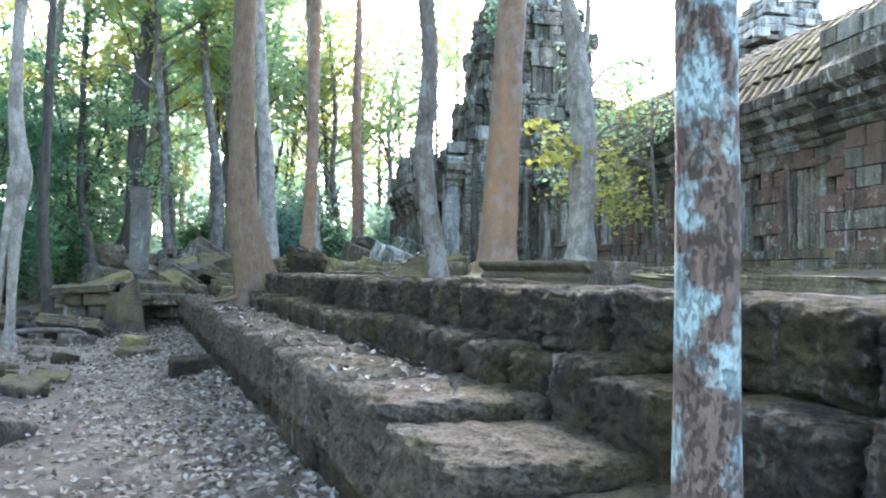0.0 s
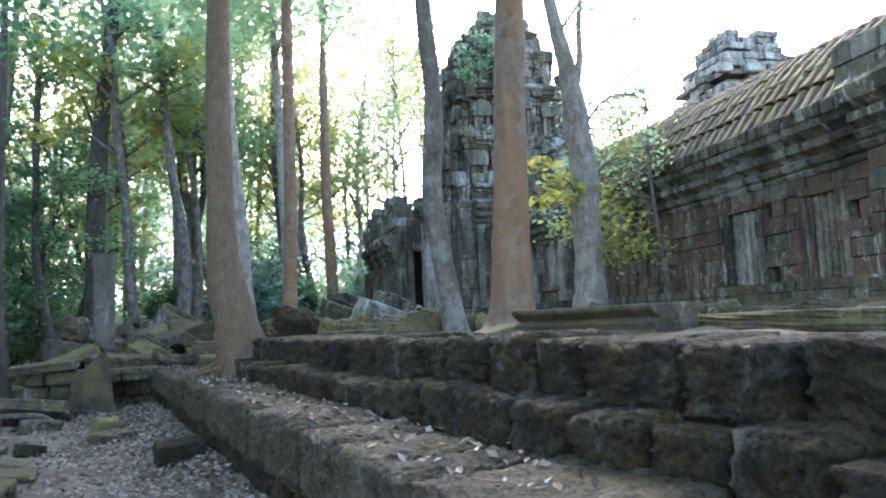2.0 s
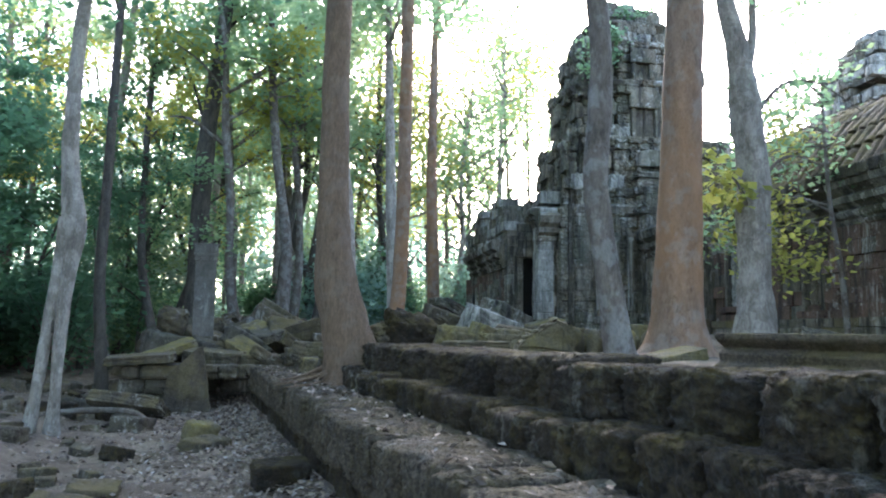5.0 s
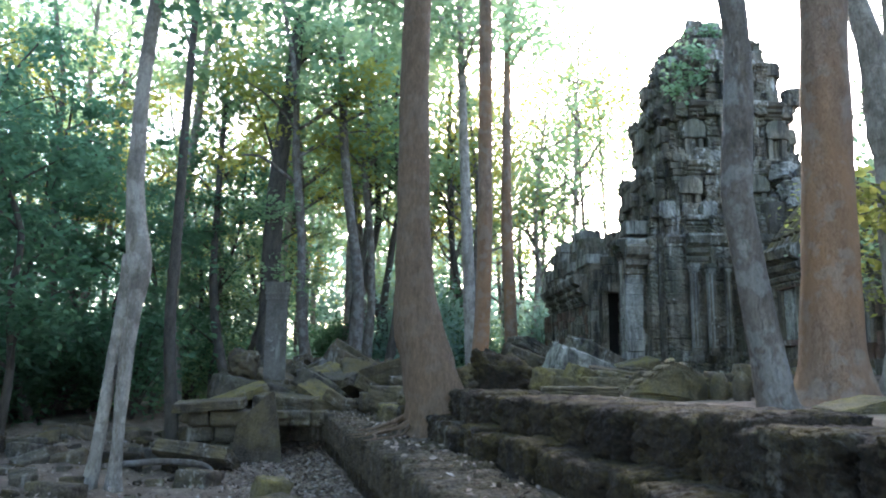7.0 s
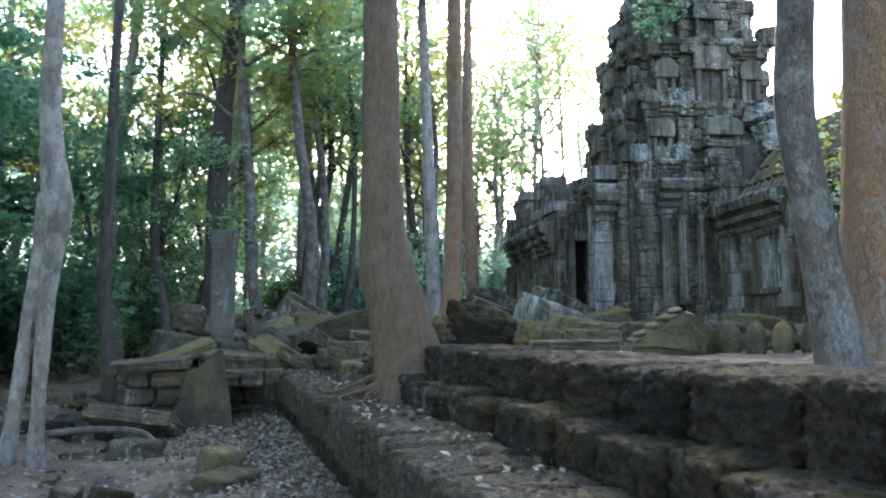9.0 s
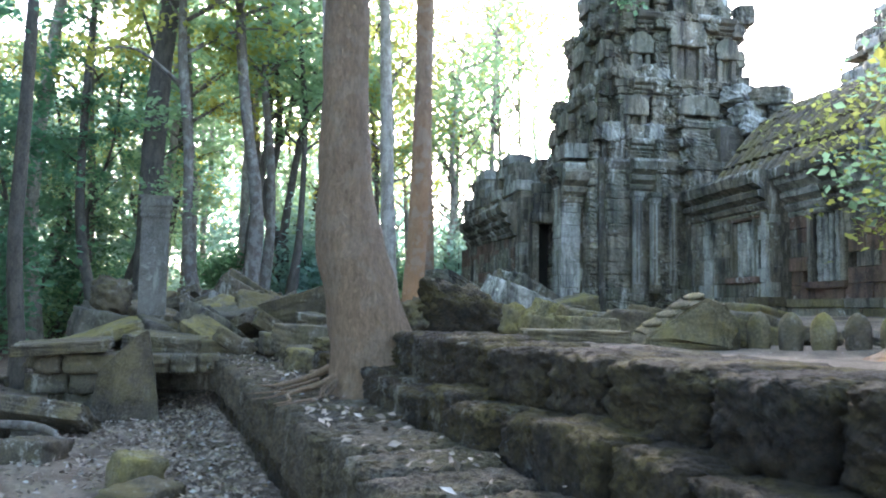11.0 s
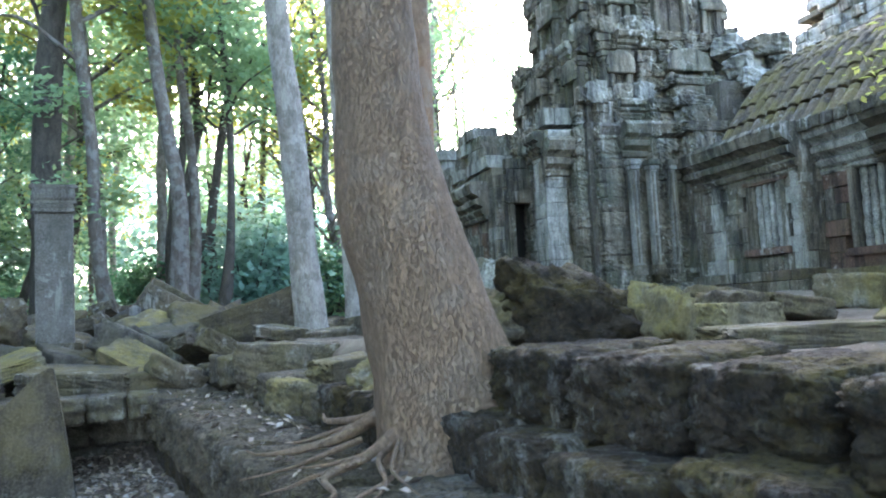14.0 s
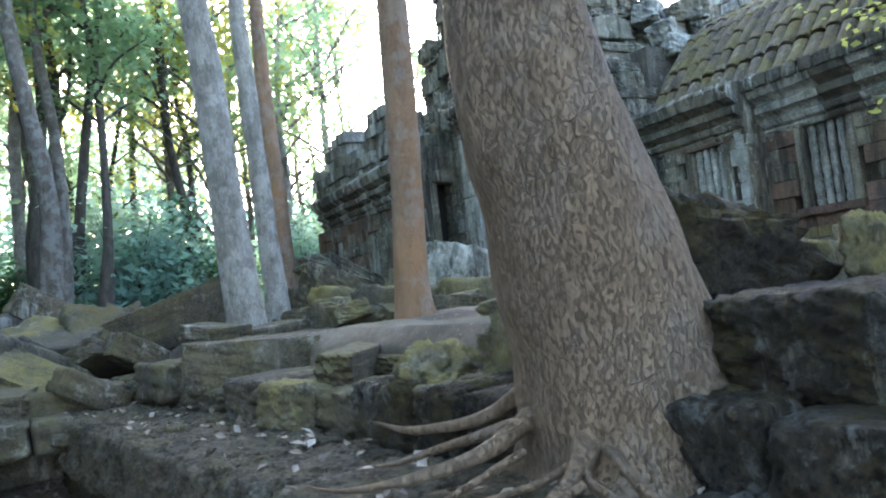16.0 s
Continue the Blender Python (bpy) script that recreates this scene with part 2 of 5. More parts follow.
def stock(kind, mat, count=8):
    """Shared meshes of one kind of stone in one material."""
    key = (kind, mat.name)
    if key not in STOCK:
        made = []
        for i in range(count):
            if kind == "near":
                bm = rough_block(20, 11 + i, 9, 0.034, 2.2, 0.042)
            elif kind == "boulder":
                bm = rough_block(16, 71 + i, 3.2, 0.13, 1.5, 0.06)
            elif kind == "worn":
                bm = rough_block(6, 131 + i, 12, 0.06, 2.4, 0.06)
            elif kind == "mid":
                bm = rough_block(9, 51 + i, 15, 0.045, 1.9, 0.03)
            elif kind == "slab":
                bm = rough_block(10, 81 + i, 26, 0.028, 1.6, 0.022)
            else:
                bm = chipped_block(31 + i, 0.035, 0.016)
            made.append(bm_mesh(kind + "_stone", bm, mat, kind in ("near", "mid", "boulder")))
        STOCK[key] = made
    return STOCK[key]


RNG = random.Random(7)


def stone_at(name, kind, mat, parent, m, size, jitter=1.0):
    r = lambda a: RNG.uniform(-a, a) * jitter
    ob = put(name, RNG.choice(stock(kind, mat)), parent)
    flip = Matrix.Rotation(RNG.choice((0, math.pi)), 4, "Z")
    ob.matrix_basis = m @ pose(0, 0, 0, r(1.5), r(1.5), r(2)) @ Matrix.Diagonal((*size, 1)) @ flip
    return ob


def lay(parent, origin, along, width, z0, z1, mat, length=0.5, course=0.3, depth=0.3, holes=(), name="stone", rough=0.02, other=None, other_part=0.0, kind="far", ragged=0.0, missing=0.0):
    """Courses of stones on a wall face. origin: one lower end on the face; along: which way it runs, with the outside to its right."""
    a = Vector((*along, 0)).normalized()
    out = Vector((a.y, -a.x, 0))
    z, rows = z0, max(1, round((z1 - z0) / course))
    h = (z1 - z0) / rows
    for row in range(rows):
        s = -RNG.uniform(0, length * 0.6)
        while s < width:
            ln = length * RNG.uniform(0.6, 1.4)
            lo, hi = max(s, 0), min(s + ln, width)
            s += ln
            if hi - lo < 0.06:
                continue
            mid, zm = (lo + hi) / 2, z + h / 2
            if any(x0 < mid < x1 and y0 < zm < y1 for x0, x1, y0, y1 in holes):
                continue
            if RNG.random() < missing or zm > z1 - ragged * (0.5 + 0.5 * math.sin(mid * 2.3)):
                continue
            push = RNG.uniform(-rough, rough)
            c = Vector(origin) + a * mid + out * (push - depth / 2)
            c.z = zm
            m = Matrix.Translation(c) @ Matrix.Rotation(math.atan2(a.y, a.x), 4, "Z")
            use = other if other and RNG.random() < other_part else mat
            stone_at(name, kind, use, parent, m, (hi - lo - 0.008, depth, h - 0.006), 0.5)
        z += h


def box(name, mat, lo, hi, parent=None, label="", bevel=0.0):
    bm = bmesh.new()
    bmesh.ops.create_cube(bm, size=1)
    for v in bm.verts:
        v.co = Vector([l + (c + 0.5) * (h - l) for c, l, h in zip(v.co, lo, hi)])
    if bevel:
        bmesh.ops.bevel(bm, geom=bm.edges[:], offset=bevel, segments=2, affect="EDGES")
    return part(name, bm, mat, parent, label)


def tube(path, sides=14, seed=0, amp=0.05, freq=2.0, lobes=0.0):
    """A trunk or branch round points (x, y, z, radius): vertices and quads."""
    path = np.array(path, float)
    d = np.gradient(path[:, :3], axis=0)
    d /= np.linalg.norm(d, axis=1)[:, None]
    ref = np.array([1.0, 0.2, 0]) if abs(d[:, 2]).mean() > 0.5 else np.array([0, 0, 1.0])
    s1 = np.cross(d, ref)
    s1 /= np.linalg.norm(s1, axis=1)[:, None]
    s2 = np.cross(d, s1)
    ang = np.linspace(0, 2 * np.pi, sides, endpoint=False)
    out = []
    for i, row in enumerate(path):
        for a in ang:
            w = s1[i] * np.cos(a) + s2[i] * np.sin(a)
            at = Vector((row[0] * freq + w[0] + seed * 7.1, row[1] * freq + w[1], row[2] * freq * 0.6 + w[2]))
            k = 1 + amp * 2 * noise.fractal(at, 0.8, 2, 3) if amp else 1
            k += lobes * max(0, 1 - i / 6) * max(0, math.sin(a * 5 + seed)) if lobes else 0
            out.append(row[:3] + w * row[3] * k)
    n, idx = len(path), np.arange(sides)
    quads = [np.stack([i * sides + idx, i * sides + (idx + 1) % sides, (i + 1) * sides + (idx + 1) % sides, (i + 1) * sides + idx], 1) for i in range(n - 1)]
    return np.array(out), np.concatenate(quads)


def smooth_path(points, steps=5):
    """Catmull-Rom through points (x, y, z, r)."""
    p = np.array(points, float)
    p = np.vstack([2 * p[0] - p[1], p, 2 * p[-1] - p[-2]])
    out = []
    for i in range(1, len(p) - 2):
        for t in np.linspace(0, 1, steps, endpoint=False):
            a, b, c, e = p[i - 1 : i + 3]
            out.append(0.5 * (2 * b + (c - a) * t + (2 * a - 5 * b + 4 * c - e) * t**2 + (3 * b - a - 3 * c + e) * t**3))
    out.append(p[-2])
    out = np.array(out)
    out[:, 3] = np.maximum(out[:, 3], 0.004)
    return out


def joined(parts):
    vs, fs, base = [], [], 0
    for v, f in parts:
        vs.append(v)
        fs.append(f + base)
        base += len(v)
    return np.concatenate(vs), np.concatenate(fs)


def leaf_arrays(centres, size, rng, spread=0.35, flat=0.4):
    """Folded leaves, two triangles each, at the given centres."""
    n = len(centres)
    d = rng.normal(size=(n, 3)) * (1, 1, flat) + (0, 0, -0.25)
    d /= np.linalg.norm(d, axis=1)[:, None]
    side = np.cross(d, rng.normal(size=(n, 3)) * 0.5 + (0, 0, 1))
    side /= np.linalg.norm(side, axis=1)[:, None] + 1e-9
    up = np.cross(side, d)
    ln = size * rng.uniform(0.6, 1.35, (n, 1))
    base, tip = centres - d * ln / 2, centres + d * ln / 2
    lf, rt = centres + side * ln * spread + up * ln * 0.08, centres - side * ln * spread + up * ln * 0.08
    v = np.stack([base, lf, tip, rt], 1).reshape(-1, 3)
    i = np.arange(n)[:, None] * 4
    return v, np.concatenate([i + (0, 1, 2), i + (0, 2, 3)], 0)


def h_unit(a):
    return np.array([math.cos(a), math.sin(a), 0.0])
# ---- ground ----
TM = Matrix.Translation((3.85, 0, 0)) @ Matrix.Rotation(radians(101.86), 4, "Z")   # terrace frame: x along the kerb, y away from the temple


def ter(u, v, z):
    """A place in the terrace frame: u along the kerb, v towards the temple."""
    return TM @ Vector((u, -v, z))


def ramp(x, a, b):
    t = np.clip((x - a) / (b - a), 0, 1)
    return t * t * (3 - 2 * t)


def ground_height(u, v):
    top = 1.36 * ramp(v, 1.4, 1.65) * (1 - 0.75 * ramp(u, 30, 46))
    pile = 0.55 * ramp(u, 19.5, 22.5) * (1 - ramp(u, 26, 34)) * ramp(v, -3.2, -1.5) * (1 - ramp(v, 1.0, 1.4))
    rise = 0.12 * ramp(v, -0.7, 0.0) * (1 - ramp(v, 0.7, 0.9)) + 0.25 * ramp(v, 5, 9) + 0.22 * ramp(-v, 2.2, 4.5) * (1 - ramp(-v, 6, 9))
    return top + pile + rise


def ground_noise(u, v):
    """Small unevenness: soft on the trodden path, rougher in the clearing."""
    q = Vector((u, v, 0))
    wild = float(ramp(np.array(-v), 2.3, 3.4)) * float(1 - ramp(np.array(-v), 9, 14))
    return 0.07 * noise.noise(q * 0.7) + 0.035 * noise.fractal(q * 3.1, 0.8, 2, 3) + wild * 0.13 * noise.fractal(q * 1.9, 0.7, 2, 4)


def build_ground():
    us = np.concatenate([-np.geomspace(300, 7, 14), np.arange(-6, 30, 0.16), np.geomspace(30, 400, 26)])
    vs = np.concatenate([-np.geomspace(300, 9, 20), np.arange(-8, 7, 0.16), np.geomspace(7, 300, 18)])
    uu, vv = np.meshgrid(us, vs, indexing="ij")
    z = ground_height(uu, vv)
    for i in range(len(us)):
        for j in range(len(vs)):
            z[i, j] += ground_noise(uu[i, j], vv[i, j])
    pts = np.stack([uu, -vv, z], -1).reshape(-1, 3)
    i, j = np.meshgrid(np.arange(len(us) - 1), np.arange(len(vs) - 1), indexing="ij")
    a = (i * len(vs) + j).ravel()
    faces = np.stack([a, a + 1, a + 1 + len(vs), a + len(vs)], 1)[:, ::-1]
    ob = put("ground", mesh_of("ground", pts, faces, SOIL), None, TM)
    tagged(ob, "bare grey-brown forest floor with dirt path", "ground", kind="structure")


build_ground()

# ---- terrace: kerb, ledge and upper courses of laterite ----
terrace = thing("wall_terrace", *ter(0, 0, 0), "stepped terrace wall of pitted dark laterite blocks", "wall", kind="structure", rz=101.86)


def terrace_row(u0, u1, v, z0, z1, depth, length, mat, kind="near", wob=0.03, gap=0.0, top=0.015):
    u = u0
    while u < u1:
        ln = length * RNG.uniform(0.7, 1.35)
        if RNG.random() >= gap:
            zt = z1 + RNG.uniform(-top, top)
            m = pose(u + ln / 2, -(v + depth / 2 + RNG.uniform(-wob, wob)), (z0 + zt) / 2)
            stone_at("laterite_block", kind, mat, terrace, m, (ln * 0.935, depth * 1.02, (zt - z0) * 0.98))
        u += ln


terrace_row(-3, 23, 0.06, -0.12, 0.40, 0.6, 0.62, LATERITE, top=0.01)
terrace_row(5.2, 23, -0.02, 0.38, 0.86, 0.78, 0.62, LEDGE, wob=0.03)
for k, (u0, ln, v, zt) in enumerate(((4.15, 1.05, -0.03, 0.85), (3.2, 0.95, -0.06, 0.79), (2.3, 0.9, 0.02, 0.70), (1.3, 1.0, 0.06, 0.68), (0.2, 1.1, 0.0, 0.70), (-1.0, 1.2, 0.0, 0.7), (-2.2, 1.2, 0.0, 0.7))):
    stone_at("laterite_block", "near", LEDGE, terrace, pose(u0 + ln / 2, -(v + 0.46), 0.36 + (zt - 0.36) / 2), (ln, 0.96, (zt - 0.36) * 1.06))
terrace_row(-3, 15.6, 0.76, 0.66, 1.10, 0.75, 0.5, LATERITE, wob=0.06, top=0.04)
terrace_row(14.5, 21, 0.78, 0.76, 1.08, 0.7, 0.7, RUBBLE, wob=0.08, top=0.05)
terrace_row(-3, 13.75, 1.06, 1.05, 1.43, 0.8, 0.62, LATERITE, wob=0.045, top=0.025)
bm = bmesh.new()
bmesh.ops.create_cube(bm, size=1)
for v in bm.verts:
    v.co = Vector((-3 + (v.co.x + 0.5) * 25.8, -(0.4 + (v.co.y + 0.5) * 1.2), -0.2 + (v.co.z + 0.5) * 0.82))
part("core", bm, DARK_SHADED_STONE, terrace)


# ---- gallery ----
GX, GY0, GY1 = 10.65, 10.35, 20.8
gallery = thing("wall_gallery", GX, GY0, 1.4, "long gallery wall of weathered reddish sandstone blocks", "wall", kind="structure")
gallery.matrix_basis = Matrix()
box("core", DARK_SHADED_STONE, (GX + 0.26, GY0, 1.3), (GX + 3.2, GY1, 4.55), gallery)
WINDOWS = [(10.99, 11.95, 1.95, 3.29), (12.9, 14.08, 1.95, 3.29), (16.45, 17.2, 2.1, 3.35), (19.2, 20.25, 2.28, 3.6)]
lay(gallery, (GX, GY1, 0), (0, -1), GY1 - GY0, 1.95, 3.62, RED_STONE, 0.5, 0.28, 0.28, [(GY1 - b, GY1 - a, c, d) for a, b, c, d in WINDOWS], other=SANDSTONE, other_part=0.25, rough=0.03)
lay(gallery, (GX - 0.10, GY1, 0), (0, -1), GY1 - GY0, 1.62, 1.96, SANDSTONE, 0.7, 0.17, 0.4, other=MOSSY, other_part=0.25)
lay(gallery, (GX - 0.28, GY1, 0), (0, -1), GY1 - GY0, 1.25, 1.63, RUBBLE, 0.7, 0.2, 0.5, other=MOSSY, other_part=0.3, kind="mid")
lay(gallery, (GX - 0.62, GY1, 0), (0, -1), GY1 - GY0 + 3, 1.2, 1.62, RUBBLE, 0.8, 0.22, 0.5, other=MOSSY, other_part=0.4, kind="mid", rough=0.06, missing=0.15)
lay(gallery, (GX - 1.0, GY1, 0), (0, -1), GY1 - GY0 + 4, 1.15, 1.5, RUBBLE, 0.9, 0.34, 0.6, other=MOSSY, other_part=0.5, kind="mid", rough=0.1, missing=0.3)


def moulded(name, profile, length, mat, seed):
    """A stone with a moulded profile of (out, z), running along y; the outside is towards -x."""
    rng = random.Random(seed)
    prof = [(0.0, profile[0][1])] + list(profile) + [(0.0, profile[-1][1])]
    bm = bmesh.new()
    rings = []
    for y in (0, length * 0.33, length * 0.66, length):
        rings.append([bm.verts.new((-o - rng.uniform(-0.012, 0.012) if o else 0.25, y, z + rng.uniform(-0.008, 0.008))) for o, z in prof])
    for a, b in zip(rings, rings[1:]):
        for i in range(len(prof) - 1):
            bm.faces.new((a[i], a[i + 1], b[i + 1], b[i]))
    bm.faces.new(rings[0][::-1])
    bm.faces.new(rings[-1])
    bmesh.ops.recalc_face_normals(bm, faces=bm.faces)
    return bm_mesh(name, bm, mat)


CORNICE = [(0.02, 3.60), (0.06, 3.66), (0.03, 3.70), (0.10, 3.74), (0.14, 3.82), (0.07, 3.87), (0.12, 3.92), (0.22, 3.97), (0.24, 4.07), (0.16, 4.12), (0.22, 4.17), (0.34, 4.24), (0.38, 4.36), (0.40, 4.44), (0.33, 4.52)]
CORN = [moulded("cornice_stone", CORNICE, 0.585, m, i) for i, m in enumerate((SANDSTONE, SANDSTONE, DARK_SHADED_STONE, PALE_STONE))]


def run_cornice(parent, x, y0, y1, dz=0.0, rz=0.0, scale=1.0):
    """Cornice stones along a face; the face runs from (x, y0) by y1 - y0 metres, turned by rz."""
    n = int((y1 - y0) / 0.6)
    for i in range(n):
        m = Matrix.Translation((x, y0, dz)) @ Matrix.Rotation(radians(rz), 4, "Z") @ pose(RNG.uniform(-0.02, 0.02), i * (y1 - y0) / n, RNG.uniform(-0.01, 0.01))
        put("cornice_stone", RNG.choice(CORN), parent, m @ Matrix.Translation((0, 0, 3.6 * (1 - scale))) @ Matrix.Diagonal((scale, (y1 - y0) / n / 0.6, scale, 1)))


run_cornice(gallery, GX, GY0, GY1)


def baluster(h, r, mat):
    prof = [(0.7, 0), (1, 0.06), (0.75, 0.12), (0.95, 0.2), (1, 0.3), (0.72, 0.36), (0.98, 0.45), (0.98, 0.55), (0.72, 0.64), (1, 0.7), (0.95, 0.8), (0.75, 0.88), (1, 0.94), (0.7, 1)]
    v, f = tube([(0, 0, z * h, r * k) for k, z in prof], 10, 0, 0)
    return mesh_of("baluster", v, f, mat)


def window(i, x, y0, y1, z0, z1, mat, bars=4, parent_label="blind stone window with turned balusters", rz=0):
    w = thing("window_%d" % i, x, (y0 + y1) / 2, z0, parent_label, "window", "gallery windows", "structure", rz)
    hw, h, t = (y1 - y0) / 2, z1 - z0, 0.13
    for nm, lo, hi in (("jamb", (-0.012, -hw, 0), (0.25, -hw + t, h)), ("jamb", (-0.012, hw - t, 0), (0.25, hw, h)), ("lintel", (-0.03, -hw - 0.06, h - 0.003), (0.25, hw + 0.06, h + 0.13)), ("sill", (-0.10, -hw - 0.06, -0.13), (0.25, hw + 0.06, 0.003)), ("inner_frame", (0.02, -hw + t, 0.003), (0.22, -hw + t + 0.05, h - 0.004)), ("inner_frame", (0.02, hw - t - 0.05, 0.003), (0.22, hw - t, h - 0.004))):
        box(nm, RED_STONE if nm in ("lintel", "sill") else SANDSTONE, lo, hi, w, bevel=0.015)
    me = baluster(h - 0.01, 0.075, mat)
    for k in range(bars):
        put("baluster", me, w, pose(0.1, -hw + t + 0.05 + (k + 0.5) * (2 * hw - 2 * t - 0.1) / bars, 0.004))
    return w


window(1, GX, *WINDOWS[0], SANDSTONE, 4)
window(2, GX, *WINDOWS[1], PALE_STONE, 5)
window(3, GX, *WINDOWS[2], SANDSTONE, 3)
window(4, GX, *WINDOWS[3], PALE_STONE, 4, "pale broken stone window with turned balusters")

# curved roof of stone laid to look like tiles
ROOF_Z, ROOF_D, ROOF_H, ROOF_Y1 = 4.45, 2.15, 1.92, 23.4


def roof_at(s, y=18.5):
    """Place on the roof's curve; the old roof has sunk a little towards its south end."""
    return GX - 0.36 + ROOF_D * s, ROOF_Z + (ROOF_H + 0.035 * (y - 18.5) * s) * (1 - (1 - s) ** 1.75)


roof = thing("roof_gallery", 0, 0, 0, "curved stone roof ribbed like tiles, mossy", "roof", kind="structure")
pts, n_s = [], 12
for y in (GY0 - 0.1, ROOF_Y1):
    pts += [(x + 0.06, y, z - 0.05) for x, z in (roof_at(s, y) for s in np.linspace(0, 1, n_s))] + [(GX + ROOF_D, y, ROOF_Z - 0.05)]
k = n_s + 1
put("roof_shell", mesh_of("roof_shell", pts, [(i, i + 1, k + i + 1, k + i) for i in range(n_s)], DARK_SHADED_STONE), roof)


def roof_tile(seed):
    rng = random.Random(seed)
    bm = bmesh.new()
    prof = [(-0.135, 0.0), (-0.12, 0.05), (-0.075, 0.095), (0, 0.11), (0.075, 0.095), (0.12, 0.05), (0.135, 0.0)]
    ring = lambda x, k: [bm.verts.new((x + rng.uniform(-0.012, 0.012), a * k, b * k + rng.uniform(-0.006, 0.006))) for a, b in prof]
    rows = [ring(-0.2, 1.04), ring(-0.17, 1.1), ring(0.0, 1.0), ring(0.26, 0.92)]
    for a, b in zip(rows, rows[1:]):
        for i in range(6):
            bm.faces.new((a[i], b[i], b[i + 1], a[i + 1]))
    bm.faces.new(rows[0])
    bmesh.ops.recalc_face_normals(bm, faces=bm.faces)
    return bm_mesh("roof_tile", bm, ROOF_STONE, False)


TILES = [roof_tile(i) for i in range(6)]
ribs = int((ROOF_Y1 - 0.1 - GY0) / 0.285)
for r_i in range(ribs):
    y = GY0 + 0.05 + r_i * 0.285
    for c_i in range(7):
        s = (c_i + 0.45) / 7
        (x0, z0), (x1, z1) = roof_at(s - 0.05, y), roof_at(s + 0.05, y)
        pitch = math.degrees(math.atan2(z1 - z0, x1 - x0))
        put("roof_tile", RNG.choice(TILES), roof, pose((x0 + x1) / 2, y + RNG.uniform(-0.012, 0.012), (z0 + z1) / 2 + RNG.uniform(-0.015, 0.01), 0, -pitch + RNG.uniform(-3, 3), RNG.uniform(-2, 2)))
for r_i in range(int(ribs * 0.7)):
    x, z = roof_at(1.0, GY0 + 0.25 + r_i * 0.36)
    stone_at("ridge_stone", "mid", SANDSTONE, roof, pose(x - 0.05, GY0 + 0.25 + r_i * 0.36, z - 0.02), (0.3, 0.34, 0.24))
for r_i in range(ribs):
    x, z = roof_at(0)
    stone_at("eave_stone", "mid", DARK_SHADED_STONE if r_i % 3 else SANDSTONE, roof, pose(x + 0.06, GY0 + 0.1 + r_i * 0.285, z + 0.01), (0.26, 0.25, 0.22))

# end pavilion of the gallery, a little proud of it
pav = thing("wall_pavilion", 0, 0, 0, "projecting gallery end of dark stone blocks", "wall", kind="structure")
box("core", DARK_SHADED_STONE, (GX + 0.1, 6.2, 1.3), (GX + 3.4, GY0 - 0.005, 4.95), pav)
lay(pav, (GX - 0.18, GY0, 0), (0, -1), 4.1, 1.9, 4.0, RED_STONE, 0.55, 0.3, 0.3, other=SANDSTONE, other_part=0.4)
lay(pav, (GX - 0.3, GY0 + 0.1, 0), (0, -1), 4.2, 1.3, 1.9, RUBBLE, 0.7, 0.2, 0.45)
lay(pav, (GX - 0.5, GY0 + 0.15, 0), (0, -1), 4.2, 4.62, 5.2, SANDSTONE, 0.7, 0.28, 0.9, other=PALE_STONE, other_part=0.3)
lay(pav, (GX + 0.2, GY0 + 0.1, 0), (0, -1), 4.2, 5.2, 5.8, SANDSTONE, 0.6, 0.3, 0.9, ragged=0.3)
lay(pav, (GX + 0.9, GY0 + 0.0, 0), (0, -1), 4.0, 5.8, 6.7, SANDSTONE, 0.6, 0.3, 0.9, ragged=0.4)
run_cornice(pav, GX - 0.2, 6.3, GY0 + 0.08, 0.14)

# ---- antechamber between gallery and tower ----
ante = thing("wall_antechamber", 0, 0, 0, "antechamber wall of grey lichen-stained sandstone below the roof", "wall", kind="structure")
AX, AY0, AY1 = 10.22, 20.8, 24.2
box("core", DARK_SHADED_STONE, (AX + 0.24, AY0 + 0.005, 1.3), (13.6, 25.2, 4.6), ante)
FW = [(21.2, 22.25, 2.42, 3.62)]
lay(ante, (AX, AY1, 0), (0, -1), AY1 - AY0, 2.0, 3.75, SANDSTONE, 0.5, 0.29, 0.25, [(AY1 - b, AY1 - a, c, d) for a, b, c, d in FW], other=PALE_STONE, other_part=0.3, rough=0.02)
lay(ante, (AX, AY0, 0), (1, 0), 0.45, 2.0, 4.4, SANDSTONE, 0.3, 0.3, 0.25)
lay(ante, (AX - 0.14, AY1, 0), (0, -1), AY1 - AY0 + 0.1, 1.62, 2.0, SANDSTONE, 0.7, 0.19, 0.4, other=RUBBLE, other_part=0.4)
lay(ante, (AX - 0.3, AY1, 0), (0, -1), AY1 - AY0 + 0.2, 1.25, 1.62, RUBBLE, 0.7, 0.19, 0.5, other=SANDSTONE, other_part=0.3)
run_cornice(ante, AX, AY0, AY1, 0.06, 0, 0.98)
window(5, AX, *FW[0], PALE_STONE, 4, "blind stone window with turned balusters, lichen-stained")
for k, (y, w) in enumerate(((20.83, 0.2), (22.45, 0.26), (22.95, 0.3), (23.6, 0.28))):
    lay(ante, (AX - 0.07, y + w, 0), (0, -1), w, 2.0, 3.72, PALE_STONE if k % 2 == 0 else SANDSTONE, 0.6, 0.3, 0.2)
